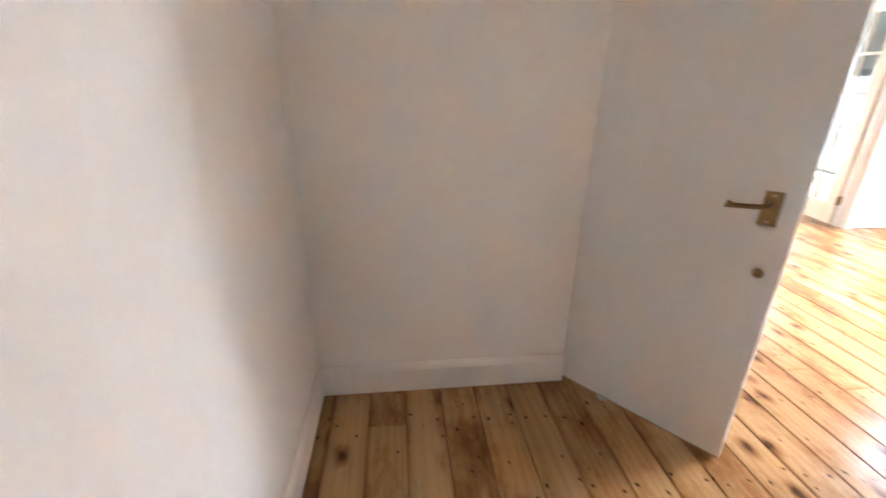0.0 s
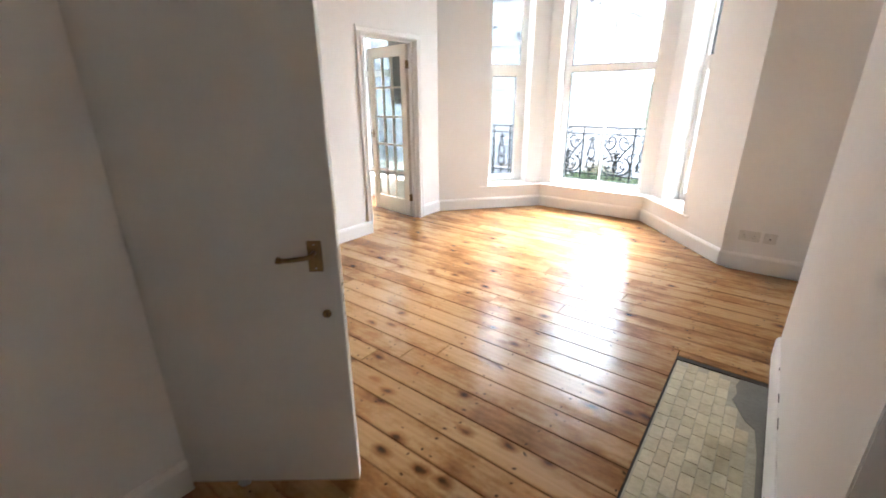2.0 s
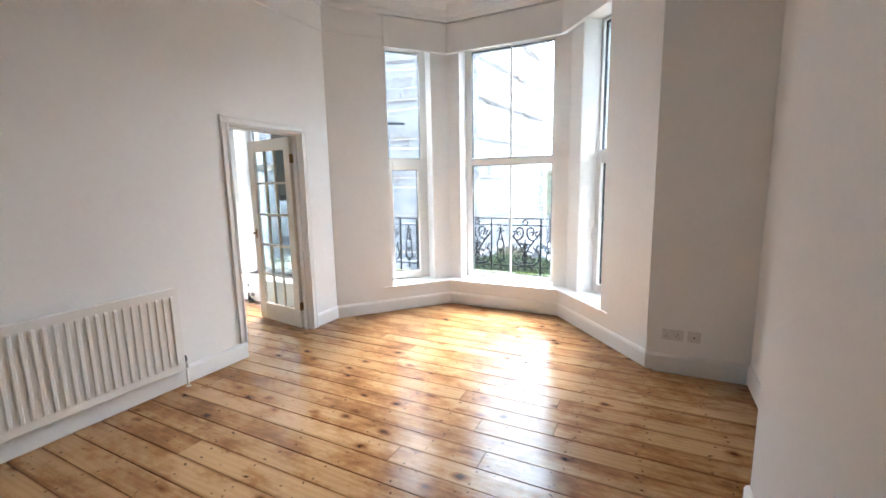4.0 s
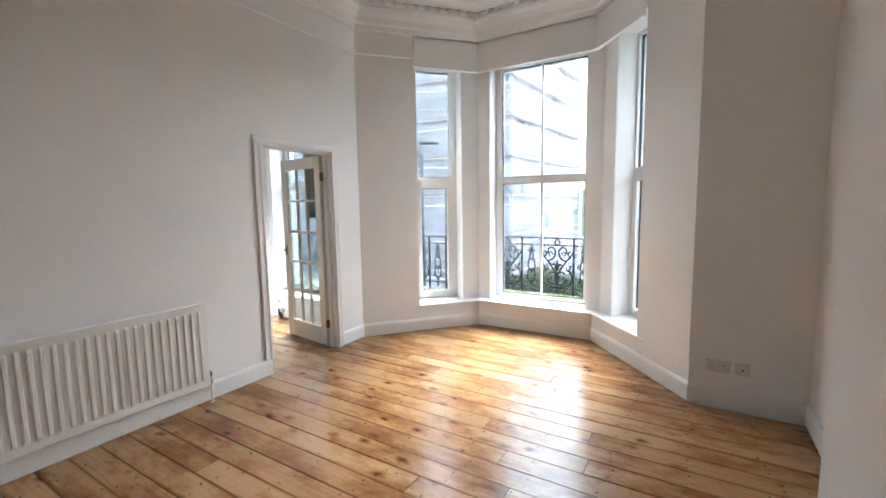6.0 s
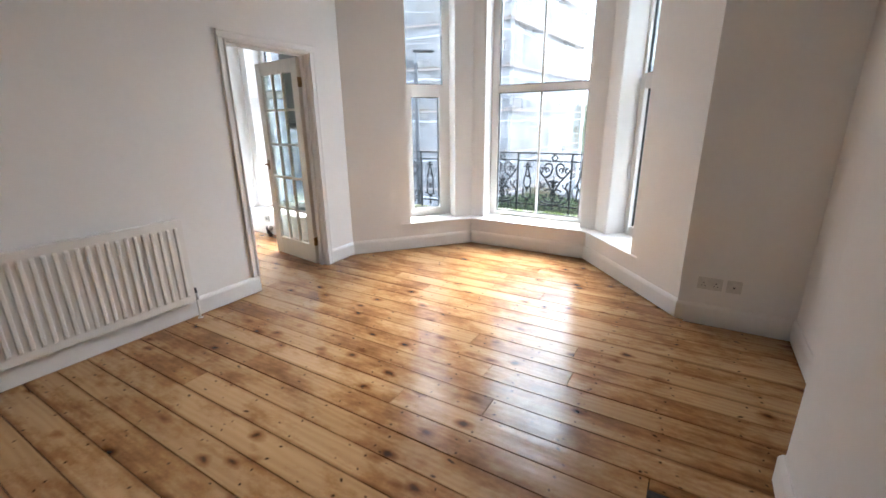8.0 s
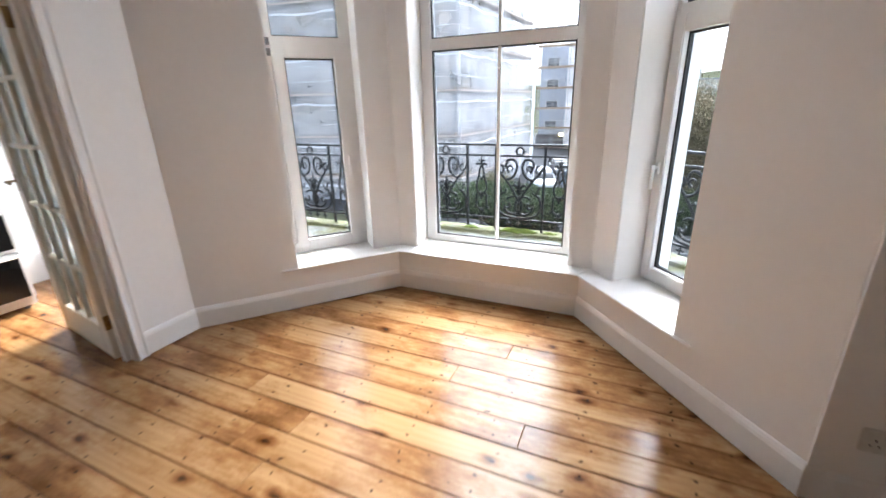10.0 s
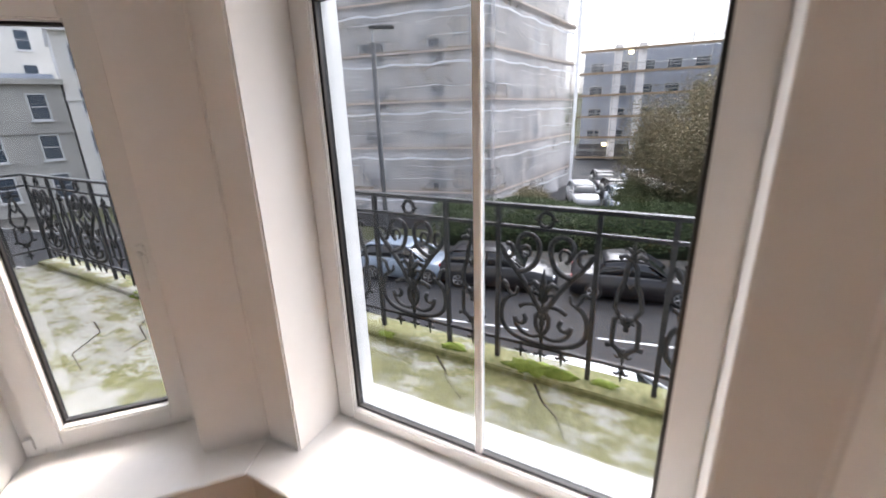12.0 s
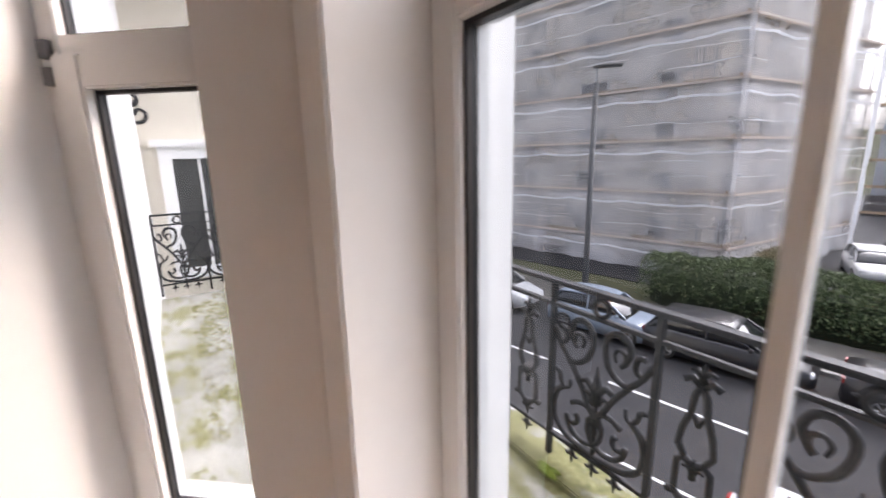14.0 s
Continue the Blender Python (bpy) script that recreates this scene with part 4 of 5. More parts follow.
def spiral(cx, cz, r0, r1, a0, turns, n=22):
    return [(cx + (r0 + (r1 - r0) * i / n) * math.cos(a0 + turns * math.tau * i / n), cz + (r0 + (r1 - r0) * i / n) * math.sin(a0 + turns * math.tau * i / n)) for i in range(n + 1)]


def iron(bm, pts, r=0.009, taper=None):
    tube(bm, [(x, 0, z) for x, z in pts], r * 1.25, 6, taper)


def both(bm, pts, r=0.009, taper=None):
    iron(bm, pts, r, taper), iron(bm, [(-x, z) for x, z in pts], r, taper)


def flow(pts, n=5):
    """A smooth curve through the given points."""
    out = []
    for i in range(len(pts) - 1):
        p0, p1, p2, p3 = (Vector(pts[min(max(k, 0), len(pts) - 1)]) for k in (i - 1, i, i + 1, i + 2))
        for k in range(n):
            t = k / n
            q = 0.5 * (2 * p1 + (p2 - p0) * t + (2 * p0 - 5 * p1 + 4 * p2 - p3) * t * t + (3 * p1 - p0 - 3 * p2 + p3) * t ** 3)
            out.append((q.x, q.y))
    return out + [tuple(pts[-1])]


def fleur(bm, x, z, s, up=1):
    iron(bm, [(x, z - up * 0.03 * s), (x, z + up * 0.02 * s), (x, z + up * 0.06 * s)], 0.013 * s, 0.003)
    for k in (-1, 1):
        iron(bm, [(x, z - up * 0.005 * s), (x + k * 0.025 * s, z + up * 0.018 * s), (x + k * 0.040 * s, z + up * 0.008 * s)], 0.009 * s, 0.006 * s)


def wide_scroll():
    """Scrolls of a wide panel, 0.44 across, between heights 0.24 and 0.985."""
    bm = B()
    iron(bm, [(0.032 * math.cos(a * math.tau / 16), 0.930 + 0.034 * math.sin(a * math.tau / 16)) for a in range(17)], 0.008)
    for k in range(4):
        a = k * math.pi / 2
        iron(bm, [(0.034 * math.cos(a), 0.930 + 0.034 * math.sin(a)), (0.054 * math.cos(a), 0.930 + 0.050 * math.sin(a))], 0.008, 0.004)
    # upper pair of volutes, their outer loops running down into the diagonal stems
    both(bm, flow([(-0.095, 0.742), (-0.112, 0.762), (-0.108, 0.792), (-0.082, 0.800), (-0.066, 0.778), (-0.074, 0.750)], 4), 0.009, 0.006)
    both(bm, flow([(-0.112, 0.765), (-0.128, 0.805), (-0.112, 0.845), (-0.075, 0.858), (-0.036, 0.835), (-0.026, 0.785), (-0.045, 0.720), (-0.085, 0.684), (-0.127, 0.672)], 4), 0.010)
    both(bm, flow([(-0.205, 0.782), (-0.180, 0.735), (-0.127, 0.672), (-0.067, 0.588), (-0.030, 0.520), (0.0, 0.480)], 4), 0.010)
    both(bm, flow([(-0.186, 0.738), (-0.160, 0.742), (-0.148, 0.768), (-0.160, 0.800), (-0.182, 0.802)], 4), 0.008, 0.012)
    # small hooks above the outer arcs
    both(bm, flow([(-0.200, 0.612), (-0.178, 0.600), (-0.170, 0.570), (-0.150, 0.548), (-0.128, 0.558), (-0.124, 0.592)], 4), 0.009, 0.007)
    both(bm, flow([(-0.150, 0.548), (-0.188, 0.515), (-0.205, 0.450), (-0.192, 0.382), (-0.135, 0.335), (-0.050, 0.318), (0.0, 0.318)], 4), 0.010)
    # interlocked rings, each ending in a curl
    both(bm, flow([(0.052 + 0.084 * math.cos(k * math.tau / 16), 0.435 + 0.084 * math.sin(k * math.tau / 16)) for k in range(2, 17)], 2), 0.009)
    both(bm, flow([(0.136, 0.435), (0.118, 0.412), (0.092, 0.412), (0.080, 0.436), (0.092, 0.458)], 4), 0.008, 0.012)
    for x, z, k in ((0.205, 0.782, 1), (0.127, 0.672, -1), (0.205, 0.45, 1), (0.178, 0.60, 1)):
        both(bm, [(x, z), (x + k * 0.012, z + 0.016)], 0.009, 0.003)
    iron(bm, [(0, 0.318), (0, 0.60)], 0.008)
    both(bm, flow([(0.0, 0.540), (0.020, 0.572), (0.046, 0.580), (0.054, 0.560)], 3), 0.010, 0.006)
    fleur(bm, 0, 0.60, 1.7)
    fleur(bm, 0, 0.45, 1.0)
    for x in (-0.10, 0.0, 0.10):
        fleur(bm, x, 0.270, 0.8, -1)
    return mesh_from("scroll_panel", bm, IRON, smooth=True)


def narrow_scroll():
    """The lyre of a narrow panel, 0.27 across."""
    bm = B()
    both(bm, [(0.0, 0.800), (0.018, 0.760), (0.024, 0.70), (0.045, 0.640), (0.052, 0.580), (0.030, 0.540), (0.050, 0.520), (0.052, 0.44), (0.050, 0.40), (0.020, 0.375), (0.0, 0.345)], 0.009)
    both(bm, [(0.0, 0.79), (0.03, 0.815), (0.052, 0.80)], 0.009, 0.012)
    both(bm, [(0.02, 0.70), (0.0, 0.66)], 0.006)
    both(bm, [(0.05, 0.40), (0.075, 0.395)], 0.009, 0.013)
    both(bm, [(0.03, 0.540), (0.0, 0.52)], 0.010)
    fleur(bm, 0, 0.83, 0.9)
    fleur(bm, 0, 0.50, 0.8)
    fleur(bm, 0, 0.360, 0.9, -1)
    fleur(bm, 0, 0.270, 0.8, -1)
    return mesh_from("lyre_panel", bm, IRON, smooth=True)


WIDE, NARROW = wide_scroll(), narrow_scroll()
bm = B()
box(bm, -0.0105, 0.0105, -0.0105, 0.0105, 0.19, 0.985)
POST = mesh_from("post", bm, IRON)


def railing(name, a, b, cells, label):
    """A run of balcony railing from a to b; cells: a string of w (wide) and n (narrow) panels."""
    a, b = Vector(a), Vector(b)
    run = thing(name, label, "railing", "balcony railings", at=(a.x, a.y, 0))
    run.rotation_euler = (0, 0, math.atan2(b.y - a.y, b.x - a.x))
    total = (b - a).length
    unit = total / sum({"w": 0.44, "n": 0.275}[c] for c in cells)
    for z, hx, hz in ((0.985, 0.021, 0.009), (0.888, 0.012, 0.008), (0.300, 0.012, 0.008)):
        bm = B()
        box(bm, -0.01, total + 0.01, -hx, hx, z - hz, z + hz)
        part("handrail" if z > 0.95 else "rail", bm, IRON, run, bevel=0.003)
    x = 0.0

    def put(me, x, name):
        ob = new(name, me)
        ob.parent, ob.location = run, (x, 0, 0)

    put(POST, 0, "post")
    for c in cells:
        wd = {"w": 0.44, "n": 0.275}[c] * unit
        put(WIDE if c == "w" else NARROW, x + wd / 2, "scroll_panel" if c == "w" else "lyre_panel")
        x += wd
        put(POST, x, "post")
    return run


RAIL = "black cast iron railing with scrolled panels"
railing("balcony_railing", (7.07, 3.61), (7.06, 1.43), "nwnwnw", RAIL + " in front of the bay")
railing("balcony_railing", (6.73, 3.95), (7.07, 3.61), "w", "short splayed " + RAIL)
railing("balcony_railing", (7.06, 1.43), (6.82, 1.15), "n", "short splayed " + RAIL)
railing("balcony_railing", (6.82, 1.15), (6.55, 0.80), "w", "short splayed " + RAIL)
railing("balcony_railing", (6.73, 7.00), (6.73, 3.95), "wnwnwnwn", RAIL + " in front of the kitchen")
railing("balcony_railing", (5.62, 7.00), (6.73, 7.00), "wwn", RAIL + " closing the end")
railing("balcony_railing", (6.55, 0.80), (6.55, -2.3), "nwnwnwnw", RAIL + " by the next house")

# moss cushions and cracks on the deck
rnd = random.Random(8)
for cx, cy, s in ((7.03, 2.84, 1.0), (7.02, 2.42, 1.5), (7.03, 2.30, 1.4), (7.05, 2.08, 0.8), (6.98, 3.25, 0.8), (6.66, 5.3, 1.2)):
    bm = B()
    lathe(bm, [(0.030 * s, -0.004), (0.034 * s, 0.004 * s), (0.029 * s, 0.013 * s), (0.016 * s, 0.021 * s), (0.004 * s, 0.023 * s)], 22)
    for v in bm.verts:
        v.co.y *= 2.2
        k = 1 + 0.7 * noise.noise((v.co.x * 60 + cy * 9, v.co.y * 40, v.co.z * 30))
        v.co.x, v.co.y, v.co.z = cx + v.co.x * k, cy + v.co.y * k, (0.191 if cx > 6.7 else 0.168) + v.co.z * (1 + 0.6 * noise.noise((v.co.x * 110, v.co.y * 110, cy)))
    tagged(new("moss_cushion", mesh_from("moss_cushion", bm, MOSS, smooth=True)), "bright green cushion of moss on the balcony stone", "moss", "moss cushions")
for path in ([(6.95, 2.9), (6.86, 2.80), (6.80, 2.76), (6.70, 2.63)], [(6.95, 2.37), (6.84, 2.30), (6.77, 2.22), (6.66, 2.16)], [(6.3, 5.1), (6.25, 4.9), (6.05, 4.75), (6.0, 4.5)], [(6.55, 4.9), (6.4, 4.75), (6.34, 4.55), (6.2, 4.5)]):
    bm = B()
    tube(bm, [(x, y, 0.1655) for x, y in path], 0.006, 4, 0.002)
    tagged(new("deck_crack", mesh_from("deck_crack", bm, UNDER)), "dark crack in the balcony stone", "crack", "cracks in the deck", "structure")

# ---- street, turned a little against the house ----
GZ = -5.0
ST = pose(16.5, 5.0, GZ, 0, 0, 11.5)      # its y runs along the road, x across


def street(x, y, z=0.0):
    return ST @ Vector((x, y, z))


def strip(name, x0, x1, y0, y1, z0, z1, mt, label, category):
    bm = B()
    box(bm, x0, x1, y0, y1, z0, z1, ST)
    return solid(name, bm, mt, label, category)


bm = B()
box(bm, -600, 900, -900, 900, GZ - 0.5, GZ - 0.06)
solid("ground", bm, GROUND, "rough open ground reaching the horizon", "ground")
strip("road", -5.4, 4.6, -120, 160, -0.3, 0.0, ASPHALT, "dark damp asphalt road", "road")
strip("pavement", 4.75, 7.3, -120, 160, -0.3, 0.11, PAVING, "grey paved footway across the road", "pavement")
strip("kerb", 4.6, 4.75, -120, 160, -0.3, 0.12, KERB, "granite kerb", "kerb")
strip("pavement", -8.4, -5.55, -120, 160, -0.3, 0.11, PAVING, "grey paved footway below the balcony", "pavement")
strip("kerb", -5.55, -5.4, -120, 160, -0.3, 0.12, KERB, "granite kerb", "kerb")
for k in range(-8, 12):
    bm = B()
    y = 5.6 * k + 0.4
    box(bm, -0.05, 0.05, y, y + 3.6, 0.0005, 0.005, ST)
    tagged(new("road_line", mesh_from("road_line", bm, ROADLINE)), "white dashed centre line painted on the road", "road marking", "centre line dashes", "structure")
strip("road_edge_line", -3.0, -2.92, -40, 60, 0.0005, 0.004, ROADLINE, "thin white parking bay line", "road marking")
strip("side_road", 10.4, 70, -13, 22, -0.3, -0.02, ASPHALT, "asphalt yard behind the hedge", "road")


# ---- cars ----
def loft(bm, sections):
    rings = [[bm.verts.new(p) for p in s] for s in sections]
    k = len(rings[0])
    for a, b in zip(rings, rings[1:]):
        for j in range(k):
            bm.faces.new((a[j], a[(j + 1) % k], b[(j + 1) % k], b[j]))
    bm.faces.new(rings[0][::-1]), bm.faces.new(rings[-1])


def car(paint, x, y, heading, label, length=4.2, hatch=True):
    """A parked car, its nose along +y of its own axes."""
    c = thing("car", label, "car", "parked cars")
    L, W = length / 2, 0.88
    bm = B()
    stations = [(-L, 0.34, 0.70, 0.72), (-L + 0.06, 0.24, 0.90, 0.82), (-L + 0.45, 0.20, 0.96, W), (-0.6, 0.18, 0.95, W), (0.55, 0.18, 0.94, W), (L - 0.75, 0.20, 0.86, W - 0.01), (L - 0.18, 0.24, 0.72, 0.80), (L, 0.34, 0.58, 0.66)]
    loft(bm, [[(-w, yy, lo), (-w * 1.0, yy, (lo + hi) / 2), (-w * 0.95, yy, hi - 0.05), (-w * 0.86, yy, hi), (w * 0.86, yy, hi), (w * 0.95, yy, hi - 0.05), (w, yy, (lo + hi) / 2), (w, yy, lo)] for yy, lo, hi, w in stations])
    part("body", bm, paint, c, smooth=True)
    bm = B()
    rear = -L + 0.12 if hatch else -L + 0.75
    cab = [(rear, 0.90, 0.92, 0.74), (rear + 0.35, 0.90, 1.38, 0.64), (-0.45, 0.90, 1.47, 0.66), (0.25, 0.90, 1.42, 0.65), (1.05, 0.88, 0.93, 0.74)]
    loft(bm, [[(-0.78, yy, lo - 0.02), (-w - 0.05, yy, (lo + hi) / 2), (-w, yy, hi - 0.04), (-w + 0.10, yy, hi), (w - 0.10, yy, hi), (w, yy, hi - 0.04), (w + 0.05, yy, (lo + hi) / 2), (0.78, yy, lo - 0.02)] for yy, lo, hi, w in cab])
    part("glasshouse", bm, CARGLASS, c, "dark tinted windows", smooth=True)
    bm = B()
    loft(bm, [[(-w, yy, z - 0.03), (-w + 0.08, yy, z + 0.018), (w - 0.08, yy, z + 0.018), (w, yy, z - 0.03)] for yy, z, w in ((rear + 0.30, 1.365, 0.64), (rear + 0.5, 1.425, 0.66), (-0.45, 1.475, 0.67), (0.15, 1.445, 0.66), (0.36, 1.375, 0.655))])
    part("roof", bm, paint, c, smooth=True)
    for sx in (-1, 1):
        for pts in (((sx * 0.685, 0.34, 1.36), (sx * 0.76, 1.02, 0.93)), ((sx * 0.70, -0.35, 1.43), (sx * 0.80, -0.35, 0.93)), ((sx * 0.67, rear + 0.34, 1.36), (sx * 0.77, rear + 0.02, 0.93))):
            bm = B()
            tube(bm, pts, 0.032, 6)
            part("pillar", bm, paint, c)
        for sy in (-L + 0.78, L - 0.82):
            bm = B()
            turn = Matrix.Translation((sx * 0.79, sy, 0.315)) @ Euler((0, radians(90 * sx), 0)).to_matrix().to_4x4()
            lathe(bm, [(0.20, -0.09), (0.30, -0.09), (0.315, -0.06), (0.315, 0.07), (0.30, 0.098), (0.21, 0.10)], 24, turn)
            wheel = part("wheel", bm, TYRE, c, smooth=True)
            bm = B()
            lathe(bm, [(0.205, 0.09), (0.20, 0.103), (0.06, 0.085), (0.03, 0.10)], 20, turn)
            for k in range(5):
                a = k * math.tau / 5
                tube(bm, [turn @ Vector((0.04 * math.cos(a), 0.04 * math.sin(a), 0.10)), turn @ Vector((0.195 * math.cos(a), 0.195 * math.sin(a), 0.106))], 0.022, 5)
            part("rim", bm, RIM, wheel, "silver alloy rim")
        bm = B()
        box(bm, sx * 0.62 - 0.12, sx * 0.62 + 0.12, L - 0.16, L - 0.06, 0.56, 0.68)
        part("headlight", bm, HEAD, c, bevel=0.02)
        bm = B()
        box(bm, sx * 0.68 - 0.10, sx * 0.68 + 0.10, -L - 0.005, -L + 0.12, 0.72, 0.86)
        part("tail_light", bm, TAIL, c, bevel=0.02)
        bm = B()
        box(bm, sx * 0.92 - 0.09, sx * 0.92 + 0.09, 0.72, 0.84, 0.93, 1.05)
        part("wing_mirror", bm, paint, c, bevel=0.03)
    bm = B()
    box(bm, -0.26, 0.26, -L - 0.008, -L + 0.02, 0.50, 0.61)
    part("number_plate", bm, ROADLINE, c, "plain blank plate")
    p = street(x, y)
    c.location, c.rotation_euler = p, (0, 0, radians(11.5 + heading))
    return c


def paint(name, colour):
    return material(name, colour, 0.32, 0.0, 0.25)


WHITECAR, BLACKCAR, BLUECAR, SILVERCAR, REDCAR = paint("white_car_paint", (0.72, 0.72, 0.72)), paint("black_car_paint", (0.012, 0.012, 0.015)), paint("blue_car_paint", (0.20, 0.25, 0.31)), paint("silver_car_paint", (0.42, 0.43, 0.44)), paint("dark_red_car_paint", (0.12, 0.015, 0.02))
car(WHITECAR, -4.2, -1.75, 180, "white hatchback parked below the balcony", 4.3)
car(BLACKCAR, 3.5, -2.85, 180, "black saloon parked along the hedge", 4.3, False)
car(BLACKCAR, 3.5, 1.95, 180, "dark estate car parked along the far kerb", 4.4)
car(BLUECAR, 3.5, 5.75, 180, "pale blue hatchback parked along the far kerb", 4.0)
car(SILVERCAR, 3.5, 10.9, 180, "silver hatchback parked along the far kerb", 4.2)
car(WHITECAR, 3.5, 15.8, 180, "white car parked further up the street", 4.2)
car(SILVERCAR, -3.9, 10.5, 0, "silver car parked below the house", 4.2)
car(REDCAR, -3.9, 21.0, 0, "dark red car parked below the terrace", 4.2)
car(WHITECAR, 3.5, -13.5, 180, "white hatchback parked beyond the tree", 4.2)
car(WHITECAR, 3.5, -21.0, 180, "white car parked further down the street", 4.2)
yard = ((WHITECAR, 18.9, -1.0, 100, "white"), (BLUECAR, 17.0, -3.4, 95, "blue"), (BLACKCAR, 20.6, -3.3, 98, "black"), (REDCAR, 22.8, -5.4, 98, "dark red"), (BLACKCAR, 19.2, -5.9, 95, "black"), (SILVERCAR, 22.2, -8.0, 98, "silver"), (BLACKCAR, 24.8, -2.6, 98, "black"), (BLUECAR, 26.0, -5.2, 98, "blue"))
for mt, x, y, turn_, lab in yard:
    car(mt, x, y, turn_, lab + " car standing in the crowded yard")

# ---- street lamp ----
LP = thing("street_lamp", "tall dark street lamp column with a flat lantern", "street lamp", at=(20.0, 13.27, GZ))
bm = B()
lathe(bm, [(0.13, 0.05), (0.13, 1.6), (0.115, 1.75), (0.10, 9.1)], 12)
part("column", bm, LAMPGREY, LP, smooth=True)
bm = B()
tube(bm, [(0, 0, 9.05), (0, 0, 9.6)], 0.045, 8)
part("spigot", bm, TUBE, LP, "bare metal spigot")
bm = B()
box(bm, -0.14, 0.14, -0.9, 0.12, 9.60, 9.70)
lan = part("lantern", bm, LAMPGREY, LP, bevel=0.03)
lan.rotation_euler = (0, 0, radians(40))


# ---- houses ----
def frame_at(o, d):
    """A matrix with x along a wall, y into it, z up."""
    d = Vector((d[0], d[1], 0)).normalized()
    n = Vector((-d.y, d.x, 0))
    return Matrix(((d.x, n.x, 0, o[0]), (d.y, n.y, 0, o[1]), (0, 0, 1, o[2]), (0, 0, 0, 1)))


def far_window(house, m, x, z, w, h, sill=True):
    bm = B()
    box(bm, x - w / 2, x + w / 2, -0.02, 0.06, z, z + h, m)
    win = part("window", bm, FARGLASS, house)
    bm = B()
    f = lambda s, d: (s, d)
    ring(bm, f, x - w / 2 - 0.06, x + w / 2 + 0.06, z - 0.06, z + h + 0.06, (0.09,) * 4, -0.06, 0.02)
    box(bm, x - w / 2, x + w / 2, -0.05, 0.0, z + h * 0.5 - 0.03, z + h * 0.5 + 0.03)
    if sill:
        box(bm, x - w / 2 - 0.15, x + w / 2 + 0.15, -0.14, 0.0, z - 0.16, z - 0.06)
    bmesh.ops.transform(bm, matrix=m, verts=bm.verts[:])
    part("window_surround", bm, FARFRAME, win)


def house(name, label, o, d, width, depth, height, mt, cols, storeys, first=1.0, group="", cap=0.4, ww=1.0, wh=1.7):
    hs = thing(name, label, "house", group)
    m = frame_at(o, d)
    bm = B()
    box(bm, 0, width, 0, depth, 0, height, m)
    part("wall", bm, mt, hs)
    bm = B()
    box(bm, -cap * 0.6, width + cap * 0.6, -cap, depth, height - 0.25, height + 0.12, m)
    box(bm, -0.1, width + 0.1, -0.12, 0.0, height * 0.62, height * 0.62 + 0.18, m)
    part("cornice", bm, mt, hs)
    bm = B()
    box(bm, 0.2, width - 0.2, 0.4, depth - 0.3, height + 0.12, height + 0.5, m)
    part("roof", bm, GREYBLOCK, hs)
    sh = (height - first) / storeys
    for j in range(storeys):
        for i in range(cols):
            far_window(hs, m, width * (i + 0.5) / cols, first + sh * j + 0.2, ww, min(wh, sh - 0.8))
    return hs


# the next house along the balcony: cream stucco, white-framed window
NB = thing("neighbour_house", "cream stuccoed house wall at the balcony's end", "house")
m = frame_at((5.60, 8.0, GZ), (1, 0))
bm = B()
box(bm, -0.2, 1.10, 0, 5, 0, 10.5, m)
part("wall", bm, STUCCO, NB)
bm = B()
box(bm, 0.27, 0.82, -0.02, 0.05, 5.2, 6.52, m)
nw = part("window", bm, material("shaded_window_glass", (0.06, 0.062, 0.06), 0.2), NB, "tall sash window with dark glass")
bm = B()
ring(bm, lambda s, d: (s, d), 0.15, 0.94, 5.1, 6.64, (0.13,) * 4, -0.06, 0.02)
box(bm, 0.09, 1.00, -0.10, 0.0, 6.64, 6.72)
box(bm, 0.53, 0.56, -0.04, 0.0, 5.2, 6.52)
bmesh.ops.transform(bm, matrix=m, verts=bm.verts[:])
part("window_surround", bm, UPVC, nw, "white moulded surround")
bm = B()
for k in range(3):
    iron(bm, spiral(-0.06 + 0.05 * k, 7.30 - 0.16 * k, 0.13, 0.02, 0.8 * k, 1.3), 0.016)
bmesh.ops.transform(bm, matrix=m @ Matrix.Translation((0, -0.12, 0)), verts=bm.verts[:])
part("scroll_bracket", bm, IRON, NB, "black iron scroll bracket", smooth=True)

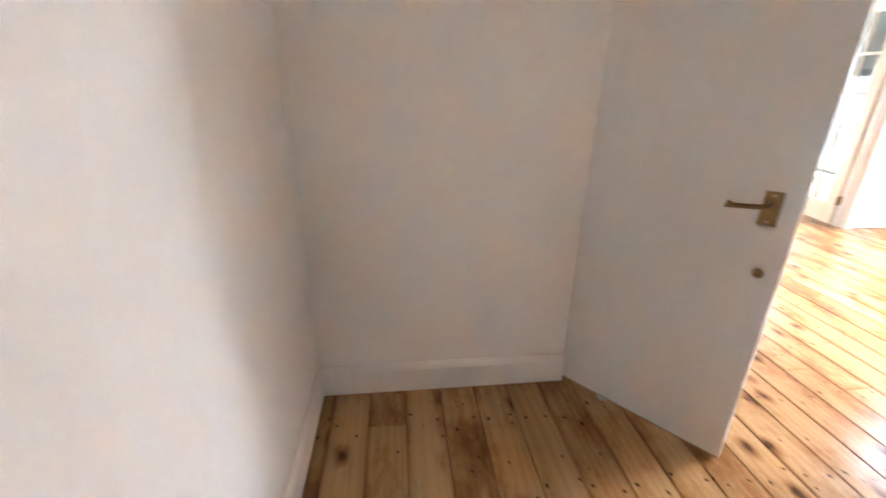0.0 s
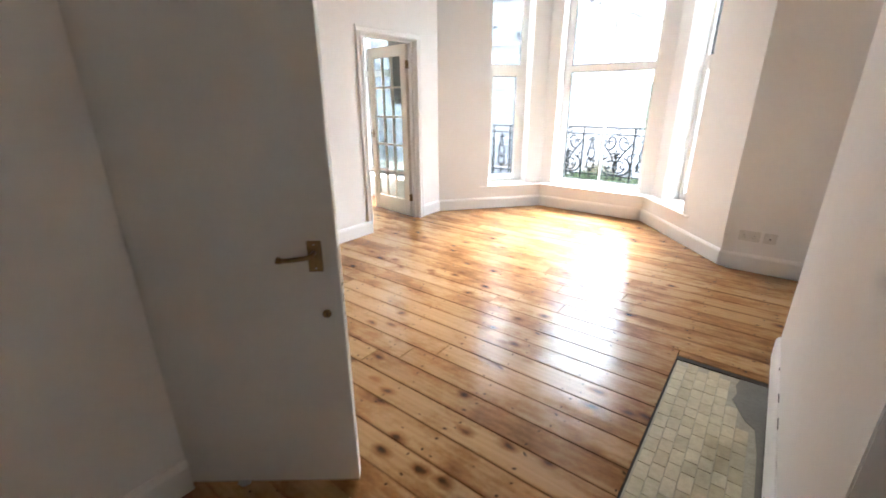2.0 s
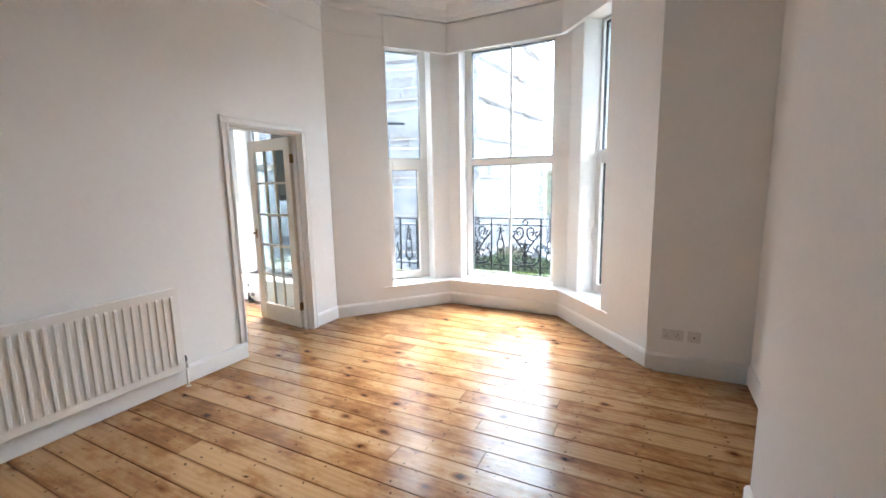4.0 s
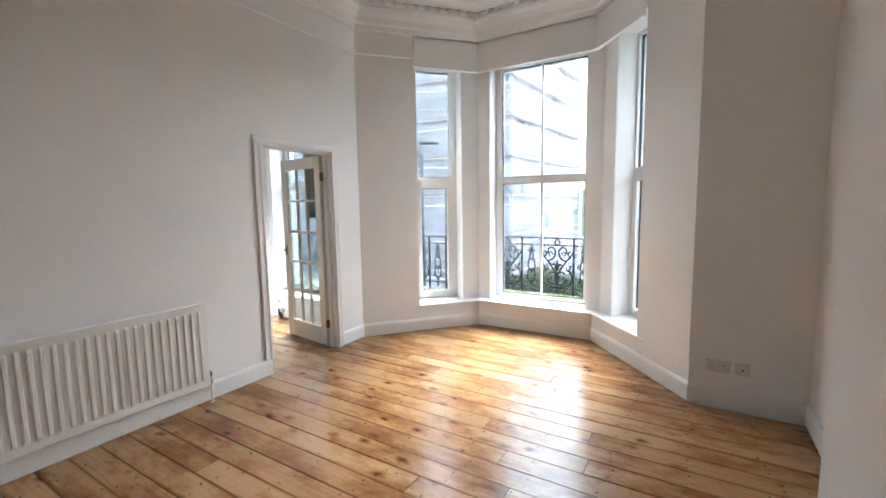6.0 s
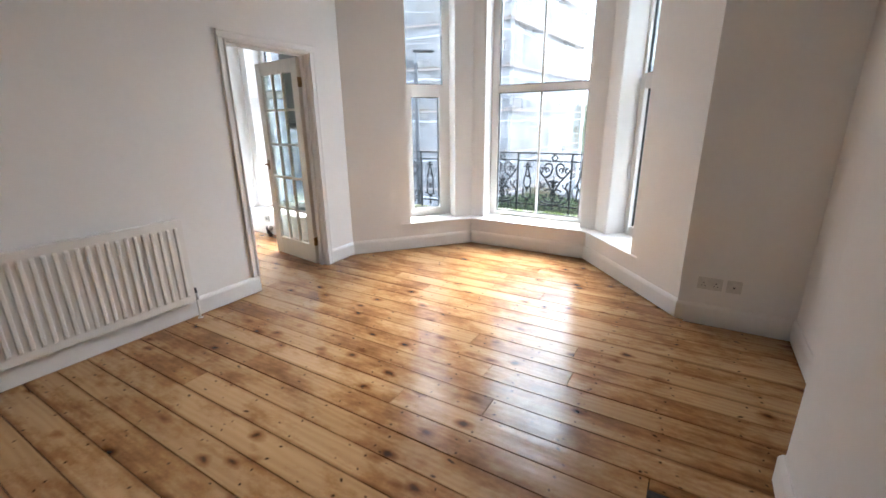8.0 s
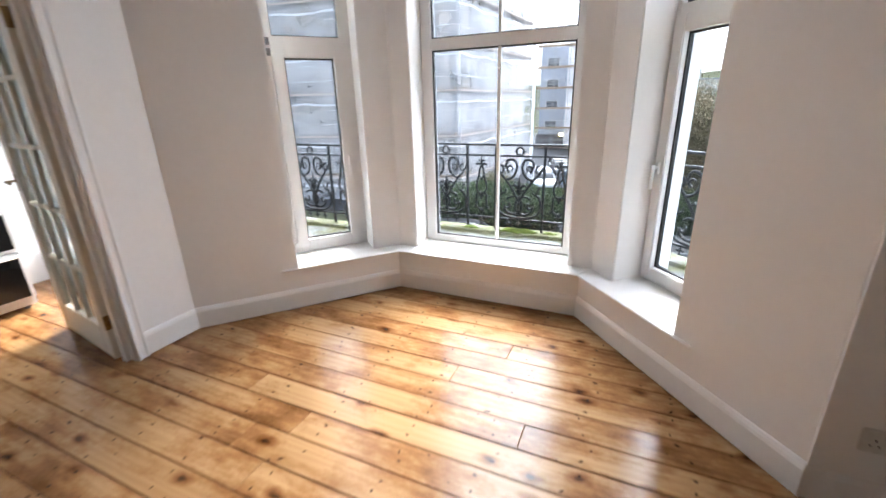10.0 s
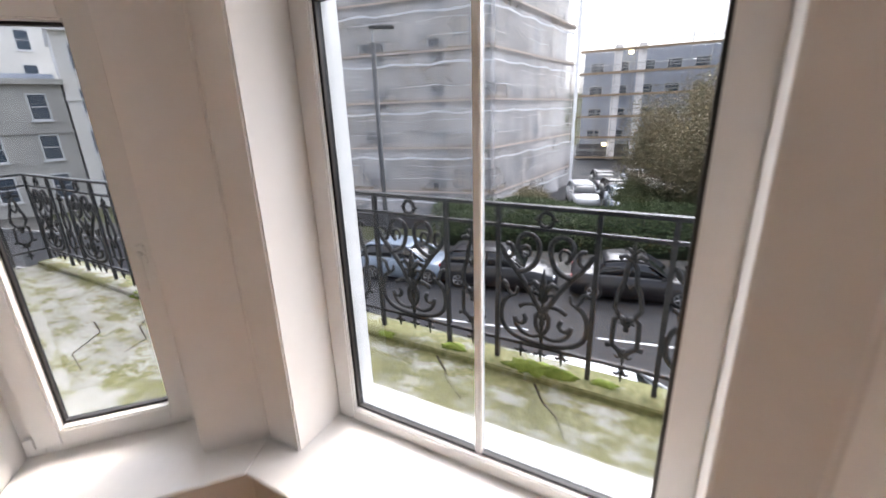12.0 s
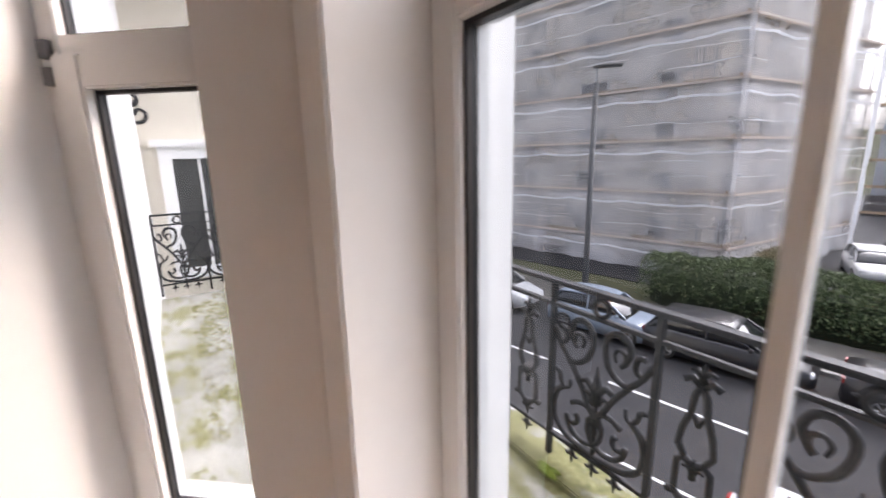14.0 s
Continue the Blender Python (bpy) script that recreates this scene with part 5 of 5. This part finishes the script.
row = "terraced houses along the street"
house("terraced_house", "grey weathered rendered house down the street", (14.5, 44.0, GZ), (1, -0.35), 6.0, 9, 9.4, GREYSTUCCO, 2, 3, group=row)
house("terraced_house", "white stuccoed house with sash windows", (20.3, 42.0, GZ), (1, -0.35), 8.0, 9, 13.0, WHITESTUCCO, 3, 4, group=row)
house("terraced_house", "tall white stuccoed house behind the others", (15.0, 60.0, GZ), (1, -0.3), 16.0, 9, 16.0, WHITESTUCCO, 6, 5, group=row)
for k in range(5):
    hs = house("terraced_house", "ornate white terrace house beyond the trees", (58.0 + 1.9 * k, -12.0 - 7.2 * k, GZ - 1), (0.26, -1), 7.0, 9, 15.5 + 0.6 * (k % 2), WHITESTUCCO, 3, 5, group="white terrace beyond the trees")
    m = frame_at((58.0 + 1.9 * k, -12.0 - 7.2 * k, GZ - 1), (0.26, -1))
    bm = B()
    a, b, c = m @ Vector((1.5, -0.3, 15.5)), m @ Vector((5.5, -0.3, 15.5)), m @ Vector((3.5, -0.3, 18.0))
    q = m.to_3x3() @ Vector((0, 1.5, 0))
    v = [bm.verts.new(p) for p in (a, b, c, a + q, b + q, c + q)]
    for f in ((0, 1, 2), (5, 4, 3), (0, 2, 5, 3), (1, 4, 5, 2), (0, 3, 4, 1)):
        bm.faces.new([v[i] for i in f])
    part("gable", bm, WHITESTUCCO, hs)

# ---- the block in scaffolding ----
def scaffolded(o, d, width, lifts, z_first, step, bays, net=True, seed=1, label=""):
    """One face of the block: wall with windows, scaffold tubes, boards and netting in front of it."""
    rnd = random.Random(seed)
    sc = thing("scaffold", label or "tube scaffold with boarded lifts hung with pale debris netting", "scaffold", "scaffolds round the block")
    m = frame_at(o, d)
    hgt = z_first + step * (lifts - 1) + 1.2
    bm = B()
    for i in range(bays + 1):
        for yy in (-0.25, -1.45):
            x = width * i / bays
            tube(bm, [m @ Vector((x, yy, 0)), m @ Vector((x, yy, hgt + 0.6))], 0.035, 5)
    part("standards", bm, TUBE, sc)
    if net:
        # loose skirt of netting below the first lift
        n = int(width * 3)
        bm = B()
        rows = [[bm.verts.new(m @ Vector((width * i / n, -1.66 - 0.5 * (1 - v) * (0.6 + noise.noise((i * 0.21, v, seed))) - 0.06 * noise.noise((i * 1.1, v * 3, seed)), 0.04 + (z_first - 0.2) * v))) for i in range(n + 1)] for v in (0.0, 0.25, 0.5, 0.75, 1.0)]
        for r0, r1 in zip(rows, rows[1:]):
            for i in range(n):
                bm.faces.new((r0[i], r0[i + 1], r1[i + 1], r1[i]))
        part("net_skirt", bm, NET, sc, "loose netting hanging to the ground", smooth=True)
    for j in range(lifts):
        z = z_first + step * j
        bm = B()
        for yy in (-0.22, -1.48):
            for h in (0.0, 1.0):
                tube(bm, [m @ Vector((-0.3, yy, z + h)), m @ Vector((width + 0.3, yy, z + h))], 0.03, 5)
        part("ledgers", bm, TUBE, sc)
        bm = B()
        box(bm, -0.2, width + 0.2, -1.5, -1.0, z + 0.04, z + 0.09, m)
        box(bm, -0.2, width + 0.2, -1.56, -1.52, z + 0.06, z + 0.28, m)
        part("boards", bm, PLANK, sc, "weathered timber scaffold boards")
        bm = B()
        box(bm, 0, width, -1.86, -1.83, z + 0.02, z + 0.13, m)
        if net:
            part("toe_board", bm, TOEBOARD, sc, "pale timber toe board")
        else:
            bm.free()
        if net:
            n, k = int(width * 3), 7
            bm = B()
            rows = []
            for r in range(k + 1):
                v = r / k
                rows.append([bm.verts.new(m @ Vector((width * i / n * 1.01 - 0.05, -1.62 - 0.16 * math.sin(math.pi * v) * (0.4 + noise.noise((i * 0.35, j * 3.1, seed))) - 0.05 * noise.noise((i * 1.3, r * 0.8 + j * 7, seed)), z - 0.35 + (step + 0.10) * v - 0.16 * (1 - v) * abs(math.sin(i * 0.37 + j))))) for i in range(n + 1)])
            for r0, r1 in zip(rows, rows[1:]):
                for i in range(n):
                    bm.faces.new((r0[i], r0[i + 1], r1[i + 1], r1[i]))
            part("net", bm, NET, sc, "pale billowing debris net", smooth=True)
            bm = B()
            lo = [bm.verts.new(m @ Vector((width * i / n, -1.80 - 0.06 * noise.noise((i * 0.5, j * 2.0, 9 + seed)), z - 0.55 + 0.07 * noise.noise((i * 0.4, j * 5.0, seed)) - 0.12 * abs(math.sin(i * 0.29 + 2 * j))))) for i in range(n + 1)]
            hi = [bm.verts.new(v.co + Vector((0, 0, 0.10 + 0.10 * abs(noise.noise((i * 0.6, j * 4.0, seed)))))) for i, v in enumerate(lo)]
            for i in range(n):
                bm.faces.new((lo[i], lo[i + 1], hi[i + 1], hi[i]))
            part("net_fold", bm, NETBAND, sc, "gathered white edge of the netting", smooth=True)
            # narrow creases where the sheets are tied to the guard rails
            for c, (zc, wc) in enumerate(((0.95, 0.04), (1.75, 0.03))):
                bm = B()
                lo = [bm.verts.new(m @ Vector((width * i / n, -1.84 - 0.05 * noise.noise((i * 0.4, j * 2.3 + c, 4 + seed)), z + zc + 0.10 * noise.noise((i * 0.23, j * 3.7 + c * 9, seed)) - 0.10 * abs(math.sin(i * 0.21 + 1.3 * j + c))))) for i in range(n + 1)]
                hi = [bm.verts.new(v.co + Vector((0, 0, max(0.012, wc * (0.9 + 1.5 * noise.noise((i * 0.37, j * 4.4, c * 5 + seed))))))) for i, v in enumerate(lo)]
                for i in range(n):
                    if noise.noise((i * 0.09, j * 5.1, c * 7 + seed)) > -0.02:
                        bm.faces.new((lo[i], lo[i + 1], hi[i + 1], hi[i]))
                bmesh.ops.delete(bm, geom=[v for v in bm.verts if not v.link_faces], context="VERTS")
                part("net_crease", bm, NETBAND, sc, "pale crease where the netting is tied", smooth=True)
    return m


BLK = thing("apartment_block", "beige rendered apartment block behind scaffolding", "apartment block")
C0 = Vector((28.7, 11.87, GZ))
d1, d2 = Vector((-0.19, 0.98, 0)).normalized(), Vector((1.0, -0.08, 0)).normalized()
inner = C0 + 2.1 * (d1 + d2)
n1, n2 = Vector((0.98, 0.19, 0)).normalized(), Vector((0.08, 1.0, 0)).normalized()
bm = B()
prism(bm, [(q.x, q.y) for q in (inner, inner + 17 * d2, inner + 17 * d2 + 22 * d1, inner + 22 * d1)], GZ, GZ + 21.0)
part("wall", bm, CONCRETE, BLK)
m = frame_at(inner + d1 * 22, -d1)
for j in range(7):
    for i in range(5):
        far_window(BLK, m, 2.0 + 4.4 * i, 1.2 + 2.72 * j, 1.7 if i % 2 else 1.0, 1.35)
m2 = frame_at(inner, d2)
for j in range(6):
    for i in range(3):
        far_window(BLK, m2, 2.0 + 4.0 * i, 1.2 + 2.72 * j, 1.2, 1.35)
LIFT0, STEP = 1.55, 2.70
scaffolded(C0 + d1 * 24 + n1 * 1.65, -d1, 24.0, 7, LIFT0, STEP, 11, seed=2)
scaffolded(C0 + n2 * 1.65, d2, 14.5, 7, LIFT0, STEP, 6, seed=4)
mS = frame_at(C0 + n2 * 1.65, d2)
bm = B()
cols = []
for r in range(40):
    z = 0.2 + 19.2 * r / 39
    cols.append([bm.verts.new(mS @ Vector((13.9 + 0.30 * i + 0.10 * noise.noise((r * 0.5, i * 1.0, 3.0)), -1.95 - 0.10 * noise.noise((r * 0.35, i * 0.7, 8.0)), z))) for i in range(4)])
for r0, r1 in zip(cols, cols[1:]):
    for i in range(3):
        bm.faces.new((r0[i], r0[i + 1], r1[i + 1], r1[i]))
part("white_sheeting", bm, NETBAND, BLK, "creased white sheeting at the corner", smooth=True)

FB = thing("far_block", "grey block of flats under scaffolding", "apartment block")
mF = frame_at((64.4, 14.4, GZ - 1.5), (0.07, -1))
bm = B()
box(bm, 0, 17.5, 0, 10, 0, 14.6, mF)
part("wall", bm, GREYBLOCK, FB)
for j in range(5):
    for i in range(6):
        far_window(FB, mF, 1.6 + 2.85 * i, 1.2 + 2.65 * j, 1.5, 1.2, False)
# dark box in front of the wall's foot, coloured as the shade under the block
bm = B()
box(bm, -0.3, 17.8, -0.25, 0.3, 0, 3.3, mF)
part("shaded_base", bm, GREYPLASTIC, FB, "dark band standing in for the shade under the block")
scaffolded((63.9, 14.4, GZ - 1.5), (0.07, -1), 17.5, 6, 1.6, 2.5, 9, net=False, seed=7, label="tube scaffold along the grey block of flats")
bm = B()
for x in (3.6, 6.2):
    box(bm, x, x + 0.9, -1.7, -1.6, 0, 14.8, mF)
part("white_sheeting", bm, NETBAND, FB, "hanging white sheeting strip")
for x, z in ((5.2, 13.7), (3.0, 3.2)):
    bm = B()
    box(bm, x, x + 0.5, -1.8, -1.7, z, z + 0.35, mF)
    part("work_lamp", bm, LAMPGLOW, FB, "lit yellow work lamp")

# ---- hedge, trees, hill ----
def leaves(name, material_, count, place, size, seed):
    """Many small leaf blades, each a bent quad."""
    rnd = random.Random(seed)
    verts, faces = [], []
    for _ in range(count):
        p = place(rnd)
        if p is None:
            continue
        q = Euler((rnd.uniform(0, 6.3), rnd.uniform(0, 6.3), rnd.uniform(0, 6.3))).to_matrix()
        s = size * rnd.uniform(0.6, 1.35)
        k = len(verts)
        for c in ((-0.5, -0.1, 0), (0, -0.45, 0.1), (0.5, 0.05, 0), (0, 0.5, 0.12)):
            verts.append(p + q @ Vector(c) * s)
        faces.append((k, k + 1, k + 2, k + 3))
    me = bpy.data.meshes.new(name)
    me.from_pydata(verts, [], faces)
    me.materials.append(material_)
    return me


# near-black core: the shade deep between the leaves is put into its colour
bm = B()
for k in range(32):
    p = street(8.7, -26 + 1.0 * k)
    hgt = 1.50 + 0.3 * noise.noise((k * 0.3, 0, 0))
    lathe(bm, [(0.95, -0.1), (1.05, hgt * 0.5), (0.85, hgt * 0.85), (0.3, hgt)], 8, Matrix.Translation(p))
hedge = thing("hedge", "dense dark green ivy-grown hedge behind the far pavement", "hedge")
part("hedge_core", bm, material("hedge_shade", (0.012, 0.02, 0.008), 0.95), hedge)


def on_hedge(r):
    y = r.uniform(-27, 6.2)
    hgt = 1.78 + 0.3 * noise.noise((y * 0.3, 0, 0)) + 0.35 * max(0, noise.noise((y * 1.1, 4, 0)))
    a = r.uniform(0, math.pi)
    return street(8.7 - 1.25 * math.cos(a) * r.uniform(0.85, 1.1), y, (0.25 + hgt * math.sin(a) ** 0.6) * r.uniform(0.9, 1.08))


ob = new("foliage", leaves("foliage", IVY, 60000, on_hedge, 0.085, 21))
ob.parent = hedge


def tree(label, base, height, spread, mt, seed, count, size, name="tree", low=0.28):
    rnd = random.Random(seed)
    t = thing(name, label, "tree")
    base = Vector(base)
    bm = B()
    tips = []
    fork = base + Vector((0, 0, height * low))
    tube(bm, [base, base + Vector((0.1, 0.05, height * 0.15)), fork], 0.22 * height / 7, 8, 0.15 * height / 7)
    for k in range(9):
        a = k * math.tau / 9 + rnd.uniform(-0.3, 0.3)
        out, up = rnd.uniform(0.45, 0.9) * spread, height * rnd.uniform(0.35, 0.68)
        e = fork + Vector((out * math.cos(a), out * math.sin(a), up))
        mid = fork + Vector((out * 0.4 * math.cos(a), out * 0.4 * math.sin(a), up * 0.55))
        tube(bm, [fork, mid, e], 0.075 * height / 7, 6, 0.02)
        tips += [e, mid.lerp(e, 0.5)]
        for _ in range(4):
            f = mid.lerp(e, rnd.uniform(0.1, 0.9)) + Vector((rnd.gauss(0, 0.3) * spread, rnd.gauss(0, 0.3) * spread, rnd.gauss(0.05, 0.12) * height))
            tube(bm, [mid.lerp(e, 0.4), f], 0.025, 5, 0.008)
            tips.append(f)
    part("trunk", bm, BARK, t)

    def near_tip(r):
        c = r.choice(tips)
        return c + Vector((r.gauss(0, 0.17) * spread, r.gauss(0, 0.17) * spread, r.gauss(0, 0.075) * height))

    ob = new("crown", leaves("crown", mt, count, near_tip, size, seed))
    ob.parent = t
    return t


tree("bushy autumn tree with brown and green leaves behind the hedge", street(12.0, -7.3), 7.6, 3.6, AUTUMN, 4, 150000, 0.075, low=0.10)
tree("bushy autumn tree turning brown", street(11.0, -11.5), 7.4, 4.2, AUTUMN, 9, 130000, 0.085, low=0.10)
tree("green street tree beside the parked cars", street(9.5, -18.5), 7.5, 4.0, GREENLEAF, 12, 90000, 0.09, low=0.15)
tree("green street tree further down the road", street(10.5, -28.0), 8.5, 4.0, GREENLEAF, 15, 9000, 0.26)
tree("low brown-leaved shrub behind the hedge", street(11.5, 1.6), 2.7, 1.2, AUTUMN, 23, 14000, 0.06, "shrub", 0.1)
for x, y, h, w, k in ((12.0, -4.6, 3.4, 1.9, 41), (11.2, -7.6, 3.2, 2.2, 42), (10.8, -10.6, 3.4, 2.2, 43), (10.6, -13.6, 3.3, 2.2, 44)):
    tree("dense dark undergrowth shrub behind the hedge", street(x, y), h, w, GREENLEAF if k % 2 else AUTUMN, k, 30000, 0.08, "shrub", 0.05)
tree("small dark tree at the end of the street", street(-7.5, 46.0), 7.0, 3.0, GREENLEAF, 17, 6000, 0.26)
bm = B()
n = 60
lo = [bm.verts.new((150 + 60 * math.sin(k * 0.05), 160 - 7.5 * k, GZ - 4)) for k in range(n + 1)]
hi = [bm.verts.new((260, 160 - 7.5 * k, 12 + 7 * noise.noise((k * 0.09, 1, 0)) - 0.10 * abs(k - 38))) for k in range(n + 1)]
top = [bm.verts.new((500, 160 - 7.5 * k, 14)) for k in range(n + 1)]
for a, b in ((lo, hi), (hi, top)):
    for k in range(n):
        bm.faces.new((a[k], a[k + 1], b[k + 1], b[k]))
solid("far_hill", bm, GROUND, "low hazy hill on the horizon", "hill", "structure", smooth=True)
rnd = random.Random(31)
for k in range(16):
    y = 20 - 8.5 * k + rnd.uniform(-3, 3)
    x = 195 + rnd.uniform(0, 50)
    hb = thing("hillside_house", "small pale house on the far hill", "house", "houses on the hill", at=(x, y, 0))
    bm = B()
    z = GZ + (x - 150) / 110 * 17 - 3
    box(bm, -3, 3, -4, 4, z - 3, z + 7)
    part("wall", bm, WHITESTUCCO, hb)
    bm = B()
    prism(bm, [(-3.4, -4.4), (3.4, -4.4), (3.4, 4.4), (-3.4, 4.4)], z + 7, z + 7.4)
    part("roof", bm, GREYBLOCK, hb)

# ---- floor boards ----
floor = thing("floor", "old varnished pine floorboards, knotty and stained", "floor", "", "structure")
bm = B()
for poly in ([(-0.1, 0.09), (4.84, 0.09), (4.84, 0.77), (5.95, 1.66), (5.95, 3.03), (5.0, 3.92), (5.2, 4.0), (5.2, 6.0), (2.5, 6.0), (2.5, 3.95), (-0.1, 3.95)],):
    prism(bm, poly, -0.09, -0.020)
part("subfloor", bm, UNDER, floor, "dark gap below the boards")
BOARD, FIRST = 0.1515, 0.118
rnd = random.Random(14)
boards = []
for k in range(-2, 40):
    xa = FIRST + BOARD * k
    xb = xa + BOARD
    if xa > 5.96:
        break
    y0, y1 = (0.05, 3.98)
    if xb > 4.84:
        f = max(0.0, min(1.0, (xb + 0.06 - 4.85) / 1.07))
        y1 = 3.92 - 0.91 * f + 0.20 if xa > 5.05 else 4.1
        y0 = 0.77 + 0.89 * f - 0.20
    if 2.45 < xa < 5.1:
        y1 = 5.97
    spans = [(y0, y1)]
    if xb > 1.71 and xa < 3.085:
        spans = [(0.778, y1)]
    for a, b in spans:
        cuts = [a]
        y = a + rnd.uniform(0.8, 4.6)
        while y < b - 0.5:
            cuts.append(y)
            y += rnd.uniform(2.0, 4.2)
        cuts.append(b)
        for c0, c1 in zip(cuts, cuts[1:]):
            boards.append((xa, xb, c0, c1))
    if xb > 1.71 and xa < 1.70 or xa < 3.085 < xb:
        # the odd strip beside the hearth
        boards.append((xa, 1.70, 0.05, 0.776) if xa < 1.70 else (3.087, xb, 0.05, 0.776))
for xa, xb, c0, c1 in boards:
    gap = rnd.choice((0.0015, 0.002, 0.003, 0.005))
    z = rnd.uniform(-0.0015, 0.0)
    bm = B()
    box(bm, xa + gap / 2, xb - gap / 2, c0 + 0.0008, c1 - 0.0008, -0.022, z)
    bmesh.ops.bevel(bm, geom=[e for e in bm.edges if all(v.co.z > -0.01 for v in e.verts)], offset=0.002, segments=1, affect="EDGES")
    part("floorboard", bm, PINE, floor)
